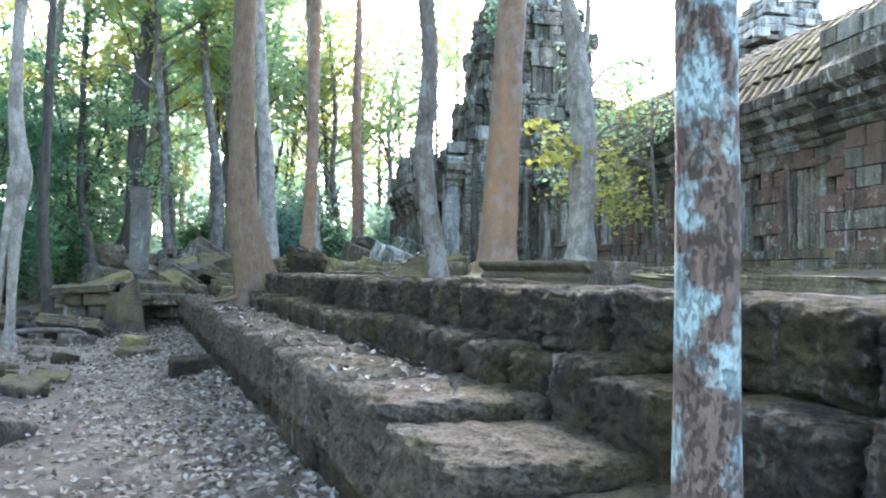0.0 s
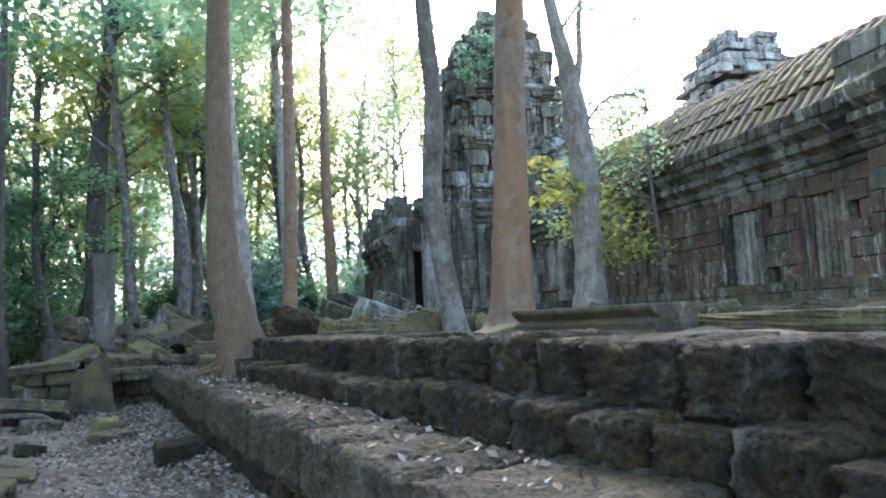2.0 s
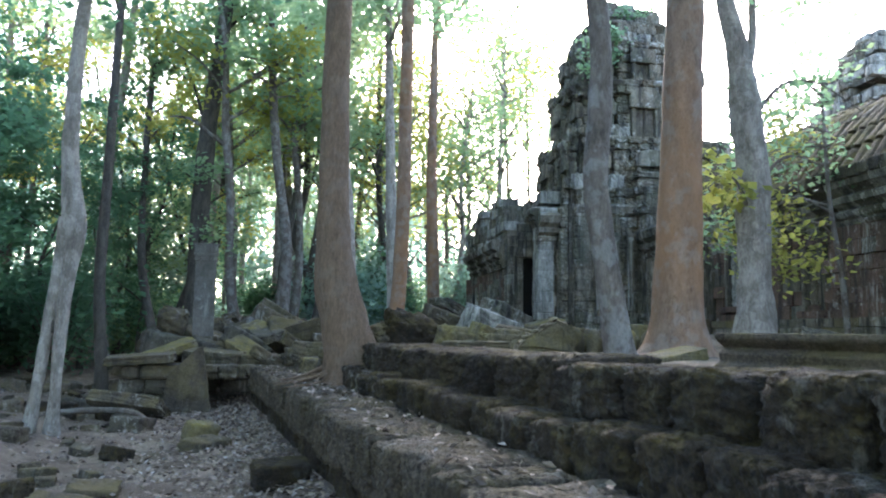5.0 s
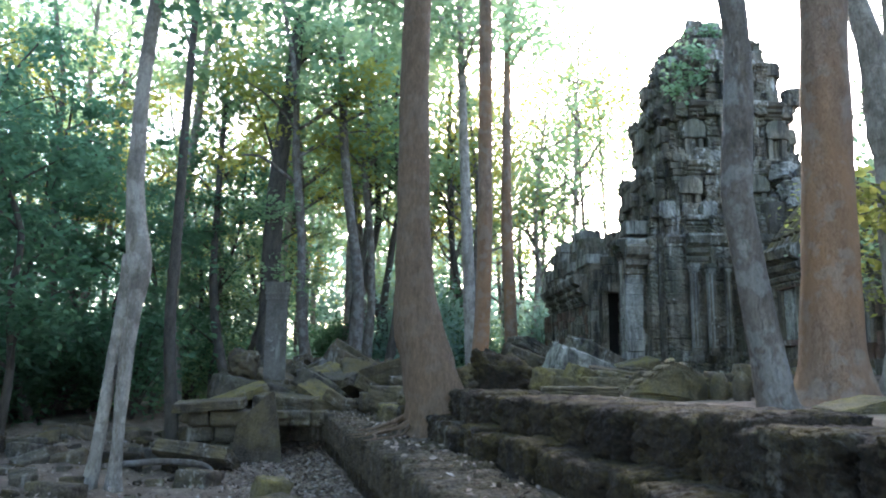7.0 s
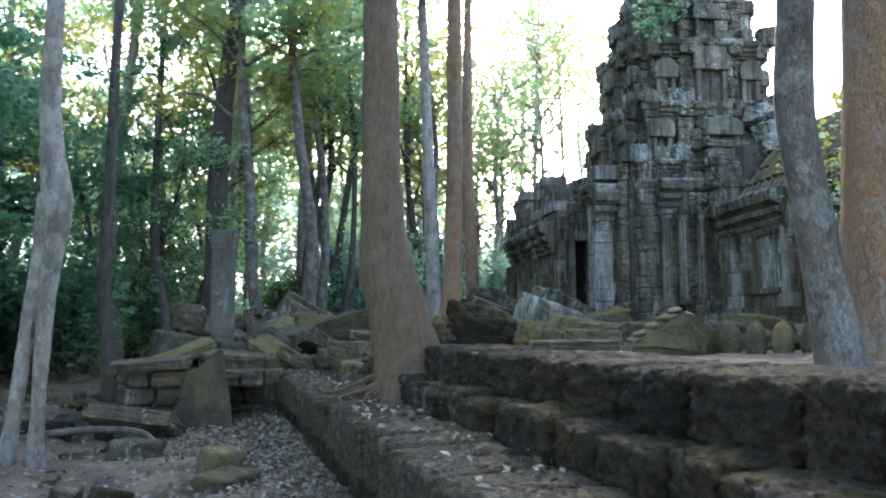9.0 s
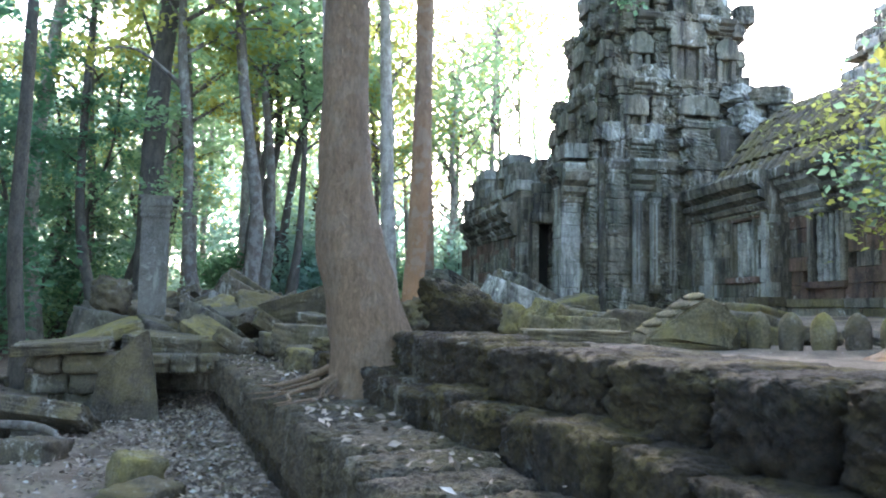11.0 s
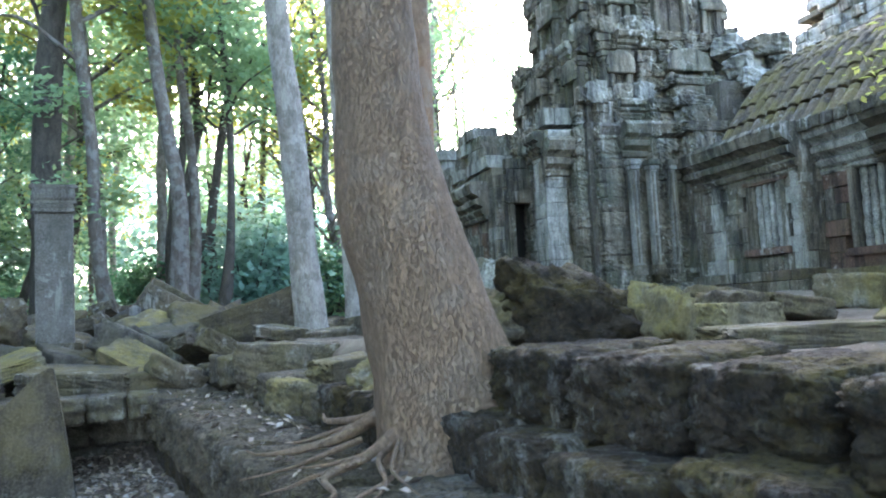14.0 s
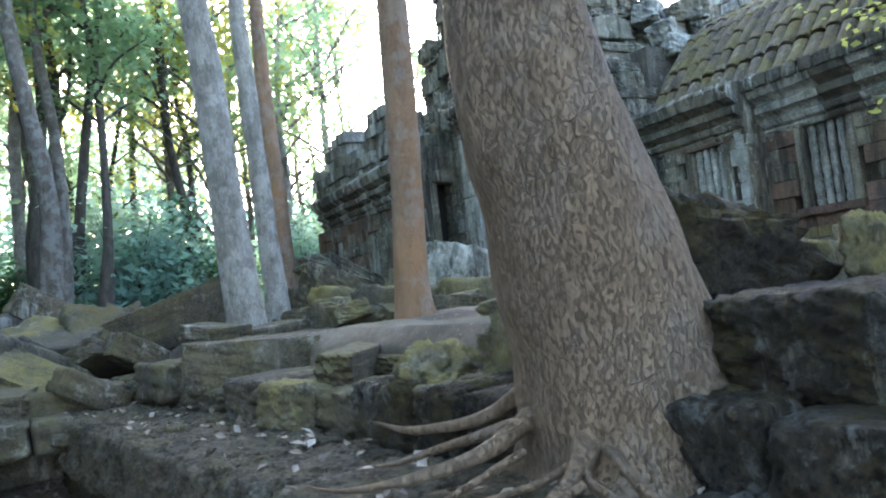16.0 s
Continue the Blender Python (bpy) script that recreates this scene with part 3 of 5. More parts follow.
# half pediment that leans on the tower, and the heap where the vault broke
for y0, y1, z0, z1, x0 in ((23.35, 25.3, 4.56, 5.0, 9.95), (23.3, 25.3, 5.0, 5.22, 9.82), (23.55, 25.2, 5.22, 5.62, 10.0), (23.65, 25.1, 5.62, 5.85, 9.88), (23.9, 24.9, 5.85, 6.15, 10.02), (23.85, 24.7, 6.15, 6.34, 9.92)):
    lay(ante, (x0, y1, 0), (0, -1), y1 - y0, z0, z1, SANDSTONE, 0.65, z1 - z0, 1.3, kind="worn", rough=0.03, other=PALE_STONE, other_part=0.25)
    lay(ante, (x0, y0, 0), (1, 0), 1.3, z0, z1, SANDSTONE, 0.65, z1 - z0, 0.5, kind="worn", rough=0.03)
for k in range(22):
    y = 23.4 + (k % 8) * 0.34 + RNG.uniform(-0.1, 0.1)
    z = 6.05 + (k // 8) * 0.42 + (k % 8) * 0.07
    stone_at("fallen_stone", "worn", PALE_STONE if k % 3 == 0 else SANDSTONE, ante, pose(11.6 + (k % 3) * 0.35, y, z, RNG.uniform(-14, 14), RNG.uniform(-14, 14), RNG.uniform(-30, 30)), (0.75, 0.6, 0.45))
box("core", DARK_SHADED_STONE, (10.7, 23.42, 4.5), (13.2, 25.4, 6.1), ante)


# ---- tower ----
TX, TY = 10.6, 26.9
tower = thing("temple_tower", TX, TY, 1.4, "ruined stone tower with stepped tiers, stained grey-green", "tower")
tower.matrix_basis = Matrix()


def ring_courses(parent, half, z0, z1, mat, length=0.5, course=0.3, proj=0.22, panel=0.55, rough=0.05, other=None, ragged=0.0, holes=()):
    """Courses round a square plan with a projecting panel in the middle of each side (two sides built of single stones)."""
    for ax in range(4):
        a = Matrix.Rotation(ax * math.pi / 2, 3, "Z")
        near = ax in (0, 3)
        cuts = [-1, -0.74, -panel * 0.85, panel * 0.85, 0.74, 1]
        outs = [-0.12 * half, 0.0, proj, 0.0, -0.12 * half]
        for lo, hi, out in zip(cuts, cuts[1:], outs):
            p = a @ Vector((lo * half, -half - out, 0))
            d = a @ Vector((1, 0, 0))
            lay(parent, (TX + p.x, TY + p.y, 0), (d.x, d.y), (hi - lo) * half, z0, z1, mat, length if near else length * 2.2, course if near else course * 2, 0.55, rough=rough, other=other, other_part=0.12, ragged=ragged, kind="worn" if near else "far")


def tier(name, half, z0, z1, **kw):
    e = put(name, None, tower)
    box("core", DARK_SHADED_STONE, (TX - half + 0.2, TY - half + 0.2, z0), (TX + half - 0.2, TY + half - 0.2, z1 + 0.1), e)
    ring_courses(e, half, z0, z1, kw.pop("mat", SANDSTONE), **kw)
    return e


def niche(parent, face, half, off, z, w, h):
    """A false-door niche: recess panel coloured as shade, two colonnettes, lintel and arched pediment."""
    a = Matrix.Rotation(face * math.pi / 2, 4, "Z")
    m = Matrix.Translation((TX, TY, z)) @ a @ Matrix.Translation((off, -half, 0))
    for nm, mat, lo, hi in (("niche_back", DARK_SHADED_STONE, (-w / 2, -0.03, 0), (w / 2, 0.1, h)), ("niche_post", SANDSTONE, (-0.05, -0.07, 0), (0.05, 0.05, h)), ("colonnette", SANDSTONE, (-w / 2 - 0.14, -0.16, 0), (-w / 2, 0.05, h)), ("colonnette", SANDSTONE, (w / 2, -0.16, 0), (w / 2 + 0.14, 0.05, h)), ("lintel", SANDSTONE, (-w / 2 - 0.2, -0.22, h), (w / 2 + 0.2, 0.05, h + 0.18))):
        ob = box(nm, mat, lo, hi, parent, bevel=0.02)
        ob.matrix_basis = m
    bm = bmesh.new()
    arch = [((w / 2 + 0.22) * math.cos(t), h + 0.18 + 0.55 * h * math.sin(t) ** 0.8) for t in np.linspace(0, math.pi, 9)]
    f = bm.faces.new([bm.verts.new((x, -0.2, zz)) for x, zz in arch])
    ext = bmesh.ops.extrude_face_region(bm, geom=[f])
    for v in ext["geom"]:
        if isinstance(v, bmesh.types.BMVert):
            v.co.y += 0.25
    bmesh.ops.recalc_face_normals(bm, faces=bm.faces)
    part("pediment", bm, SANDSTONE, parent).matrix_basis = m


def pilasters(parent, origin, along, width, z0, z1, count, mat):
    """Fluted wall strips with stepped foot and head, standing proud of a wall face."""
    a = Vector((*along, 0)).normalized()
    for i in range(count):
        s = (i + 0.5) * width / count
        m = Matrix.Translation(Vector(origin) + a * s) @ Matrix.Rotation(math.atan2(a.y, a.x), 4, "Z")
        w = width / count * RNG.uniform(0.3, 0.42)
        e = box("pilaster", RNG.choice(mat), (-w / 2, -0.10, z0 + 0.2), (w / 2, 0.1, z1 - 0.22), parent, bevel=0.012)
        e.matrix_basis = m
        for k, (dw, lo, hi) in enumerate(((0.09, z0, z0 + 0.1), (0.05, z0 + 0.105, z0 + 0.2), (0.05, z1 - 0.215, z1 - 0.12), (0.1, z1 - 0.115, z1))):
            b = box("pilaster_band", RNG.choice(mat), (-w / 2 - dw / 2, -0.1 - dw / 2, lo), (w / 2 + dw / 2, 0.1, hi), parent, bevel=0.012)
            b.matrix_basis = m
        for q in (-0.28, 0.28):
            b = box("flute_rib", RNG.choice(mat), (w * q - 0.018, -0.125, z0 + 0.24), (w * q + 0.018, -0.09, z1 - 0.26), parent)
            b.matrix_basis = m


body = tier("base_tier", 2.75, 1.3, 5.3, rough=0.03, other=PALE_STONE)
t1 = tier("lower_ledge", 2.66, 5.3, 5.85, rough=0.05, course=0.27)
t2 = tier("neck", 2.2, 5.85, 7.1, rough=0.05, panel=0.6, proj=0.26)
t3 = tier("neck_cornice", 2.3, 7.1, 7.5, rough=0.05, course=0.2)
t4 = tier("niche_tier", 1.78, 7.5, 8.95, rough=0.035, proj=0.22)
t5 = tier("upper_cornice", 1.95, 8.95, 9.4, rough=0.06, course=0.22)
t6 = tier("small_tier", 1.6, 9.4, 10.35, rough=0.05)
t7 = tier("small_cornice", 1.68, 10.35, 10.75, rough=0.07, course=0.2)
t8 = tier("top_tier", 1.35, 10.75, 11.45, rough=0.08)
t9 = tier("crown_tier", 1.0, 11.45, 12.15, rough=0.14, ragged=0.5)
for e, h, z, k in ((body, 2.72, 4.5, 0.9), (t1, 2.66, 5.45, 0.45), (t3, 2.3, 7.05, 0.5), (t5, 1.95, 8.88, 0.55), (t7, 1.66, 10.3, 0.42), (t4, 1.82, 7.5, 0.24), (t6, 1.62, 9.38, 0.26), (t8, 1.36, 11.25, 0.32)):
    for out, w in ((0.0, 0.7), (-0.1 * h, 0.88)):
        run_cornice(e, TX - h - out, TY - h * w, TY + h * w, z - 3.6, 0, k)
        run_cornice(e, TX + h * w, TY - h - out, TY - h - out + h * 2 * w, z - 3.6, 90, k)
for face in range(4):
    niche(t4, face, 2.0, 0, 7.6, 0.6, 0.9)
    niche(t6, face, 1.82, 0, 9.5, 0.42, 0.5)
    niche(t2, face, 2.46, 0, 5.95, 0.7, 0.62)
    for off in (-1.55, 1.55):
        niche(t2, face, 2.22, off, 5.95, 0.28, 0.6)
    for off in (-1.2, 1.2):
        niche(t4, face, 1.8, off, 7.6, 0.24, 0.7)

pilasters(body, (TX - 2.0, TY - 2.97, 0), (1, 0), 4.0, 2.1, 4.5, 9, (SANDSTONE, SANDSTONE, PALE_STONE))
pilasters(t4, (TX - 1.78, TY + 1.3, 0), (0, -1), 2.7, 7.55, 8.85, 6, (SANDSTONE,))
pilasters(t4, (TX - 1.5, TY - 1.8, 0), (1, 0), 3.1, 7.55, 8.85, 6, (SANDSTONE,))
pilasters(t2, (TX - 2.1, TY - 2.24, 0), (1, 0), 4.2, 5.9, 7.05, 8, (SANDSTONE, DARK_SHADED_STONE))
pilasters(t2, (TX - 2.24, TY + 2.1, 0), (0, -1), 4.2, 5.9, 7.05, 8, (SANDSTONE, DARK_SHADED_STONE))
# weathered antefixes and lost stones on the ledges
for zz, hh, cnt in ((5.9, 2.5, 16), (7.55, 2.15, 14), (9.45, 1.8, 12), (10.8, 1.5, 10), (12.05, 0.6, 6)):
    for k in range(cnt):
        sx, sy = RNG.uniform(-1, 1) * hh, -hh
        if k % 2:
            sx, sy = -hh, RNG.uniform(-1, 1) * hh
        w = RNG.uniform(0.25, 0.5)
        stone_at("ledge_block", "worn", RNG.choice((SANDSTONE, SANDSTONE, PALE_STONE)), tower, pose(TX + sx, TY + sy, zz + w * 0.3, RNG.uniform(-6, 6), RNG.uniform(-6, 6), RNG.uniform(-20, 20)), (w, w, w * RNG.uniform(0.7, 1.3)))
# west porch of the tower, with the open doorway
porch = thing("porch", 0, 0, 0, "tower porch of stained sandstone with dark open doorway", "porch")
PX, PY0, PY1 = 7.25, 25.0, 28.6
box("core", DARK_SHADED_STONE, (PX + 0.85, PY0 + 0.28, 1.3), (TX - 2, PY1, 5.0), porch)
box("core", DARK_SHADED_STONE, (PX - 0.4, 27.2, 1.3), (PX + 0.85, PY1, 4.9), porch)
# thin sheet across the doorway; the inner shade is its colour
box("door_recess", DOOR_SHADE, (PX - 0.2, 27.15, 1.9), (PX + 1.2, 27.2, 4.2), porch)
lay(porch, (PX + 0.45, PY0, 0), (1, 0), 2.2, 2.1, 4.6, SANDSTONE, 0.5, 0.3, 0.28, rough=0.03, other=PALE_STONE, other_part=0.2)
lay(porch, (PX + 0.3, PY0 - 0.2, 0), (1, 0), 2.4, 1.3, 2.1, SANDSTONE, 0.6, 0.16, 0.5, rough=0.04, other=RUBBLE, other_part=0.3)
for x, w in ((PX, 0.5), (PX + 1.1, 0.28), (PX + 2.0, 0.3)):
    lay(porch, (x, PY0 - 0.14, 0), (1, 0), w, 1.9, 5.0, PALE_STONE if x == PX else SANDSTONE, 0.6, 0.3, 0.35)
lay(porch, (PX, PY0 + 0.5, 0), (0, -1), 0.64, 1.9, 5.0, PALE_STONE, 0.6, 0.3, 0.4)
lay(porch, (PX + 0.42, 26.6, 0), (0, -1), 1.1, 1.9, 4.9, SANDSTONE, 0.5, 0.3, 0.3, rough=0.04)
lay(porch, (PX - 0.55, 26.62, 0), (1, 0), 0.36, 1.9, 4.7, SANDSTONE, 0.5, 0.3, 0.5, rough=0.03, other=PALE_STONE, other_part=0.3)
lay(porch, (PX - 0.2, 26.62, 0), (1, 0), 1.3, 4.3, 5.1, SANDSTONE, 0.6, 0.27, 0.5, rough=0.05)
for lo, hi in (((PX - 0.2, 26.55, 1.9), (PX - 0.04, 26.95, 4.0)), ((PX - 0.28, 26.5, 4.0), (PX + 0.7, 26.95, 4.3)), ((PX - 0.32, 26.52, 1.9), (PX - 0.21, 26.8, 4.0))):
    box("door_frame", SANDSTONE, lo, hi, porch, bevel=0.03)
lay(porch, (PX - 0.5, 26.3, 0), (1, 0), 1.2, 1.3, 1.92, RUBBLE, 0.7, 0.2, 0.5)
lay(porch, (PX - 0.75, PY1, 0), (0, -1), 2.2, 1.3, 1.95, RUBBLE, 0.7, 0.2, 0.5)
pilasters(porch, (PX + 0.5, PY0 - 0.02, 0), (1, 0), 2.3, 2.1, 4.9, 5, (SANDSTONE, PALE_STONE))
run_cornice(porch, PX - 0.02, PY0 - 0.15, PY0 + 0.5, 1.15, 0, 0.6)
run_cornice(porch, PX + 1.1, PY0 - 0.16, PY0 + 0.94, 1.15, 90, 0.6)
run_cornice(porch, PX + 2.5, PY0 - 0.12, PY0 + 2.4, 0.6, 90)
lay(porch, (PX + 0.05, PY0 - 0.18, 0), (1, 0), 0.95, 5.45, 6.2, PALE_STONE, 0.5, 0.3, 0.5, ragged=0.35, rough=0.07)
lay(porch, (PX + 0.7, PY0 + 0.1, 0), (1, 0), 2.2, 5.05, 5.8, SANDSTONE, 0.5, 0.3, 0.8, ragged=0.3, rough=0.12)
for i in range(26):
    x = RNG.uniform(PX + 0.5, TX - 2.2)
    stone_at("roof_stone", "mid", SANDSTONE if i % 4 else ROOF_STONE, porch, pose(x, RNG.uniform(PY0 + 0.4, PY1 - 0.3), 5.1 + (x - PX) * 0.35 + RNG.uniform(-0.15, 0.1), RNG.uniform(-12, 12), RNG.uniform(-25, 5), RNG.uniform(-30, 30)), (0.75, 0.6, 0.45))

# ruined wing beyond the porch
wing = thing("wall_wing", 0, 0, 0, "collapsed wing wall of red and grey stone", "wall", kind="structure")
box("core", DARK_SHADED_STONE, (7.1, 27.4, 1.2), (9.6, 33.0, 4.7), wing)
WW = [(28.9, 29.7, 2.1, 3.3), (31.2, 32.0, 2.1, 3.3)]
lay(wing, (6.4, 33.1, 0), (0.06, -1), 6.4, 1.9, 3.7, RED_STONE, 0.45, 0.28, 0.4, [(33.1 - b, 33.1 - a, c, d) for a, b, c, d in WW], other=SANDSTONE, other_part=0.4)
lay(wing, (6.2, 33.1, 0), (0.06, -1), 6.4, 1.2, 1.9, RUBBLE, 0.6, 0.2, 0.5)
run_cornice(wing, 6.62, 27.0, 33.0, 0.1)
lay(wing, (6.35, 33.0, 0), (0.06, -1), 6.2, 4.6, 6.1, SANDSTONE, 0.5, 0.3, 0.7, ragged=0.9, rough=0.1, other=PALE_STONE, other_part=0.6)
window(6, 6.64, *WW[0], PALE_STONE, 3, "small blind window with worn balusters", 3)
window(7, 6.5, *WW[1], PALE_STONE, 3, "small blind window with worn balusters", 3)

# second tower, far behind the gallery roof
FX, FY = 23.6, 31.0
far_tower = thing("far_tower", FX, FY, 1, "distant pale stone tower top above roof", "tower")
far_tower.matrix_basis = Matrix()
for half, z0, z1 in ((2.4, 6.0, 10.0), (2.6, 10.0, 10.4), (2.1, 10.4, 11.6), (2.3, 11.6, 12.0), (1.8, 12.0, 13.0), (1.3, 13.0, 13.9)):
    box("core", SANDSTONE, (FX - half + 0.3, FY - half + 0.3, z0), (FX + half - 0.3, FY + half - 0.3, z1 - 0.2), far_tower)
    lay(far_tower, (FX - half, FY + half, 0), (0, -1), 2 * half, z0, z1, PALE_STONE, 0.7, 0.36, 0.6, rough=0.14, ragged=0.3, kind="mid", other=SANDSTONE, other_part=0.3)
    lay(far_tower, (FX - half, FY - half, 0), (1, 0), 2 * half, z0, z1, PALE_STONE, 0.7, 0.36, 0.6, rough=0.14, ragged=0.3, kind="mid", other=SANDSTONE, other_part=0.3)
# ---- standing trees near the path ----
def tree_thing(name, label, points, mat, sides=22, seed=1, amp=0.06, lobes=0.0, group=""):
    """A tree from its trunk line (x, y, z, radius) in the world; the origin lies at its foot."""
    p = smooth_path(points, 6)
    foot = p[0, :3].copy()
    t = thing(name, *foot, label, "tree", group)
    q = p.copy()
    q[:, :3] -= foot
    v, f = tube(q, sides, seed, amp, 2.2, lobes)
    put("trunk", mesh_of("trunk", v, f, mat), t)
    return t, foot


def add_limb(t, foot, points, mat, name="branch", sides=8, seed=3):
    points = np.array(points, float)
    if name == "root":
        points[1:, :3] = points[0, :3] + (points[1:, :3] - points[0, :3]) * (0.62, 0.62, 1.0)
        points[1:, :2] += np.random.default_rng(seed + 9).normal(size=(len(points) - 1, 2)) * 0.05
    p = smooth_path(points, 5)
    p[:, :3] -= foot
    p[:, 3] *= 0.36 if name == "root" else 1.0
    v, f = tube(p, sides, seed, 0.12 if name == "root" else 0.06, 3)
    return put(name, mesh_of(name, v, f, mat), t)


def add_crown(t, foot, centre, radii, count, size, mat, seed, clumps=40, name="crown"):
    rng = np.random.default_rng(seed)
    c = rng.normal(size=(clumps, 3))
    c /= np.linalg.norm(c, axis=1)[:, None]
    c = c * rng.uniform(0.25, 1.0, (clumps, 1)) * radii + centre - foot
    which = rng.integers(0, clumps, count)
    spread = np.array(radii).mean() * 0.22
    v, f = leaf_arrays(c[which] + rng.normal(size=(count, 3)) * spread * (1, 1, 0.6), size, rng)
    return put(name, mesh_of(name, v, f, mat, False), t)


# leaning brown tree on the ledge, with its roots
big, foot = tree_thing("leaning_tree", "thick leaning brown tree rooted on the terrace ledge", [(1.88, 14.25, 0.72, 0.56), (1.85, 14.25, 0.98, 0.44), (1.80, 14.25, 1.35, 0.375), (1.69, 14.25, 1.8, 0.33), (1.59, 14.25, 2.25, 0.305), (1.54, 14.25, 2.8, 0.255), (1.51, 14.25, 3.7, 0.215), (1.50, 14.25, 5.5, 0.2), (1.55, 14.3, 8, 0.18), (1.6, 14.4, 13, 0.12)], BARK_BROWN, 40, 4, 0.06, 0.22)
for i, pts in enumerate((
    [(1.55, 14.1, 1.05, 0.11), (1.25, 13.75, 0.95, 0.075), (0.95, 13.45, 0.9, 0.05), (0.75, 13.2, 0.87, 0.03), (0.6, 13.05, 0.85, 0.012)],
    [(1.5, 14.3, 1.1, 0.12), (1.15, 14.35, 0.98, 0.08), (0.75, 14.6, 0.9, 0.05), (0.45, 14.9, 0.87, 0.025), (0.25, 15.2, 0.86, 0.01)],
    [(1.5, 14.0, 1.0, 0.07), (1.3, 13.7, 0.93, 0.045), (1.15, 13.3, 0.89, 0.03), (1.1, 12.95, 0.87, 0.012)],
    [(2.0, 13.95, 0.95, 0.10), (2.12, 13.6, 0.9, 0.07), (2.3, 13.3, 0.88, 0.05), (2.5, 13.05, 0.86, 0.03), (2.75, 12.75, 0.84, 0.012)],
    [(2.05, 13.3, 0.93, 0.05), (1.9, 13.1, 0.9, 0.035), (1.8, 12.8, 0.87, 0.012)],
    [(1.6, 14.5, 1.15, 0.12), (1.35, 14.95, 1.02, 0.085), (1.2, 15.5, 0.98, 0.05), (1.15, 16.1, 0.95, 0.02)],
    [(1.3, 13.8, 0.95, 0.04), (1.0, 13.85, 0.9, 0.03), (0.7, 13.8, 0.87, 0.02), (0.45, 13.6, 0.86, 0.008)],
    [(1.55, 14.0, 1.0, 0.06), (1.2, 13.95, 0.93, 0.04), (0.85, 14.05, 0.89, 0.028), (0.55, 14.3, 0.87, 0.01)],
    [(1.5, 13.9, 0.98, 0.05), (1.25, 13.45, 0.9, 0.036), (1.0, 13.1, 0.88, 0.024), (0.85, 12.7, 0.87, 0.008)],
    [(1.5, 13.95, 1.0, 0.04), (1.35, 13.5, 0.94, 0.03), (1.3, 13.2, 0.9, 0.02), (1.25, 12.85, 0.87, 0.008)],
    [(1.45, 14.35, 1.05, 0.08), (1.1, 14.75, 0.95, 0.05), (0.85, 15.1, 0.9, 0.03), (0.7, 15.5, 0.87, 0.01)],
    [(1.35, 14.2, 0.98, 0.05), (0.95, 14.1, 0.9, 0.035), (0.6, 14.15, 0.87, 0.02), (0.3, 14.05, 0.86, 0.008)],
)):
    add_limb(big, foot, pts, BARK_BROWN, "root", 10, i)

# tall orange-barked tree, slim grey tree and dead pale tree on the terrace
orange, foot = tree_thing("orange_tree", "tall straight tree with smooth orange-brown bark", [(5.44, 11.46, 1.3, 0.52), (5.45, 11.46, 1.5, 0.373), (5.47, 11.46, 1.95, 0.288), (5.51, 11.46, 2.74, 0.254), (5.57, 11.46, 4.1, 0.232), (5.67, 11.46, 6.13, 0.215), (5.78, 11.46, 9.97, 0.181), (5.89, 11.46, 15.62, 0.113)], BARK_ORANGE, 26, 6, 0.04, 0.25)
slim, foot = tree_thing("slim_grey_tree", "slim curved grey tree with lichen spots", [(4.39, 10.27, 1.3, 0.191), (4.34, 10.27, 1.5, 0.143), (4.23, 10.27, 2.24, 0.122), (4.13, 10.27, 3.04, 0.122), (4.17, 10.27, 3.73, 0.117), (4.19, 10.27, 4.36, 0.106), (4.12, 10.27, 5.32, 0.101), (4.02, 10.27, 7.86, 0.095), (4.23, 10.32, 11.57, 0.053)], BARK_GREY, 20, 8, 0.05, 0.1)
dead, foot = tree_thing("dead_pale_tree", "pale dead trunk with split top", [(7.58, 13.55, 1.4, 0.333), (7.59, 13.55, 1.83, 0.278), (7.62, 13.55, 2.83, 0.239), (7.62, 13.55, 3.94, 0.222), (7.56, 13.55, 4.83, 0.211), (7.47, 13.55, 5.61, 0.178), (7.29, 13.55, 6.5, 0.133), (7.12, 13.55, 7.49, 0.111), (6.85, 13.55, 9.83, 0.056)], BARK_WHITE, 22, 10, 0.12, 0.15)
add_limb(dead, foot, [(7.51, 13.55, 5.38, 0.1), (7.68, 13.55, 6.05, 0.067), (7.73, 13.55, 6.94, 0.05), (8.07, 13.55, 8.71, 0.022)], BARK_WHITE)
for k, (pts) in enumerate(([(7.62, 13.55, 3.5, 0.039), (8.07, 13.77, 4.16, 0.028), (8.62, 13.99, 4.39, 0.017), (9.18, 13.99, 4.16, 0.007)], [(7.57, 13.55, 4.72, 0.039), (8.18, 13.66, 5.38, 0.028), (8.84, 13.77, 5.5, 0.017), (9.51, 13.66, 5.05, 0.007)], [(7.62, 13.55, 3.17, 0.033), (7.29, 13.33, 3.72, 0.022), (6.96, 13.11, 3.83, 0.013), (6.62, 12.99, 3.61, 0.007)])):
    add_limb(dead, foot, pts, BARK_GREY, seed=k)
add_limb(dead, foot, [(7.29, 13.55, 6.5, 0.033), (7.85, 13.66, 7.16, 0.022), (8.51, 13.77, 7.38, 0.013), (9.18, 13.77, 7.16, 0.007)], BARK_GREY, seed=7)
add_crown(dead, foot, np.array((8.4, 13.77, 7.05)), (1.3, 0.8, 0.9), 330, 0.13, LEAF, 24, 26)
add_crown(dead, foot, np.array((6.96, 13.22, 3.72)), (0.6, 0.5, 0.6), 160, 0.16, LEAF_YELLOW, 23, 10)
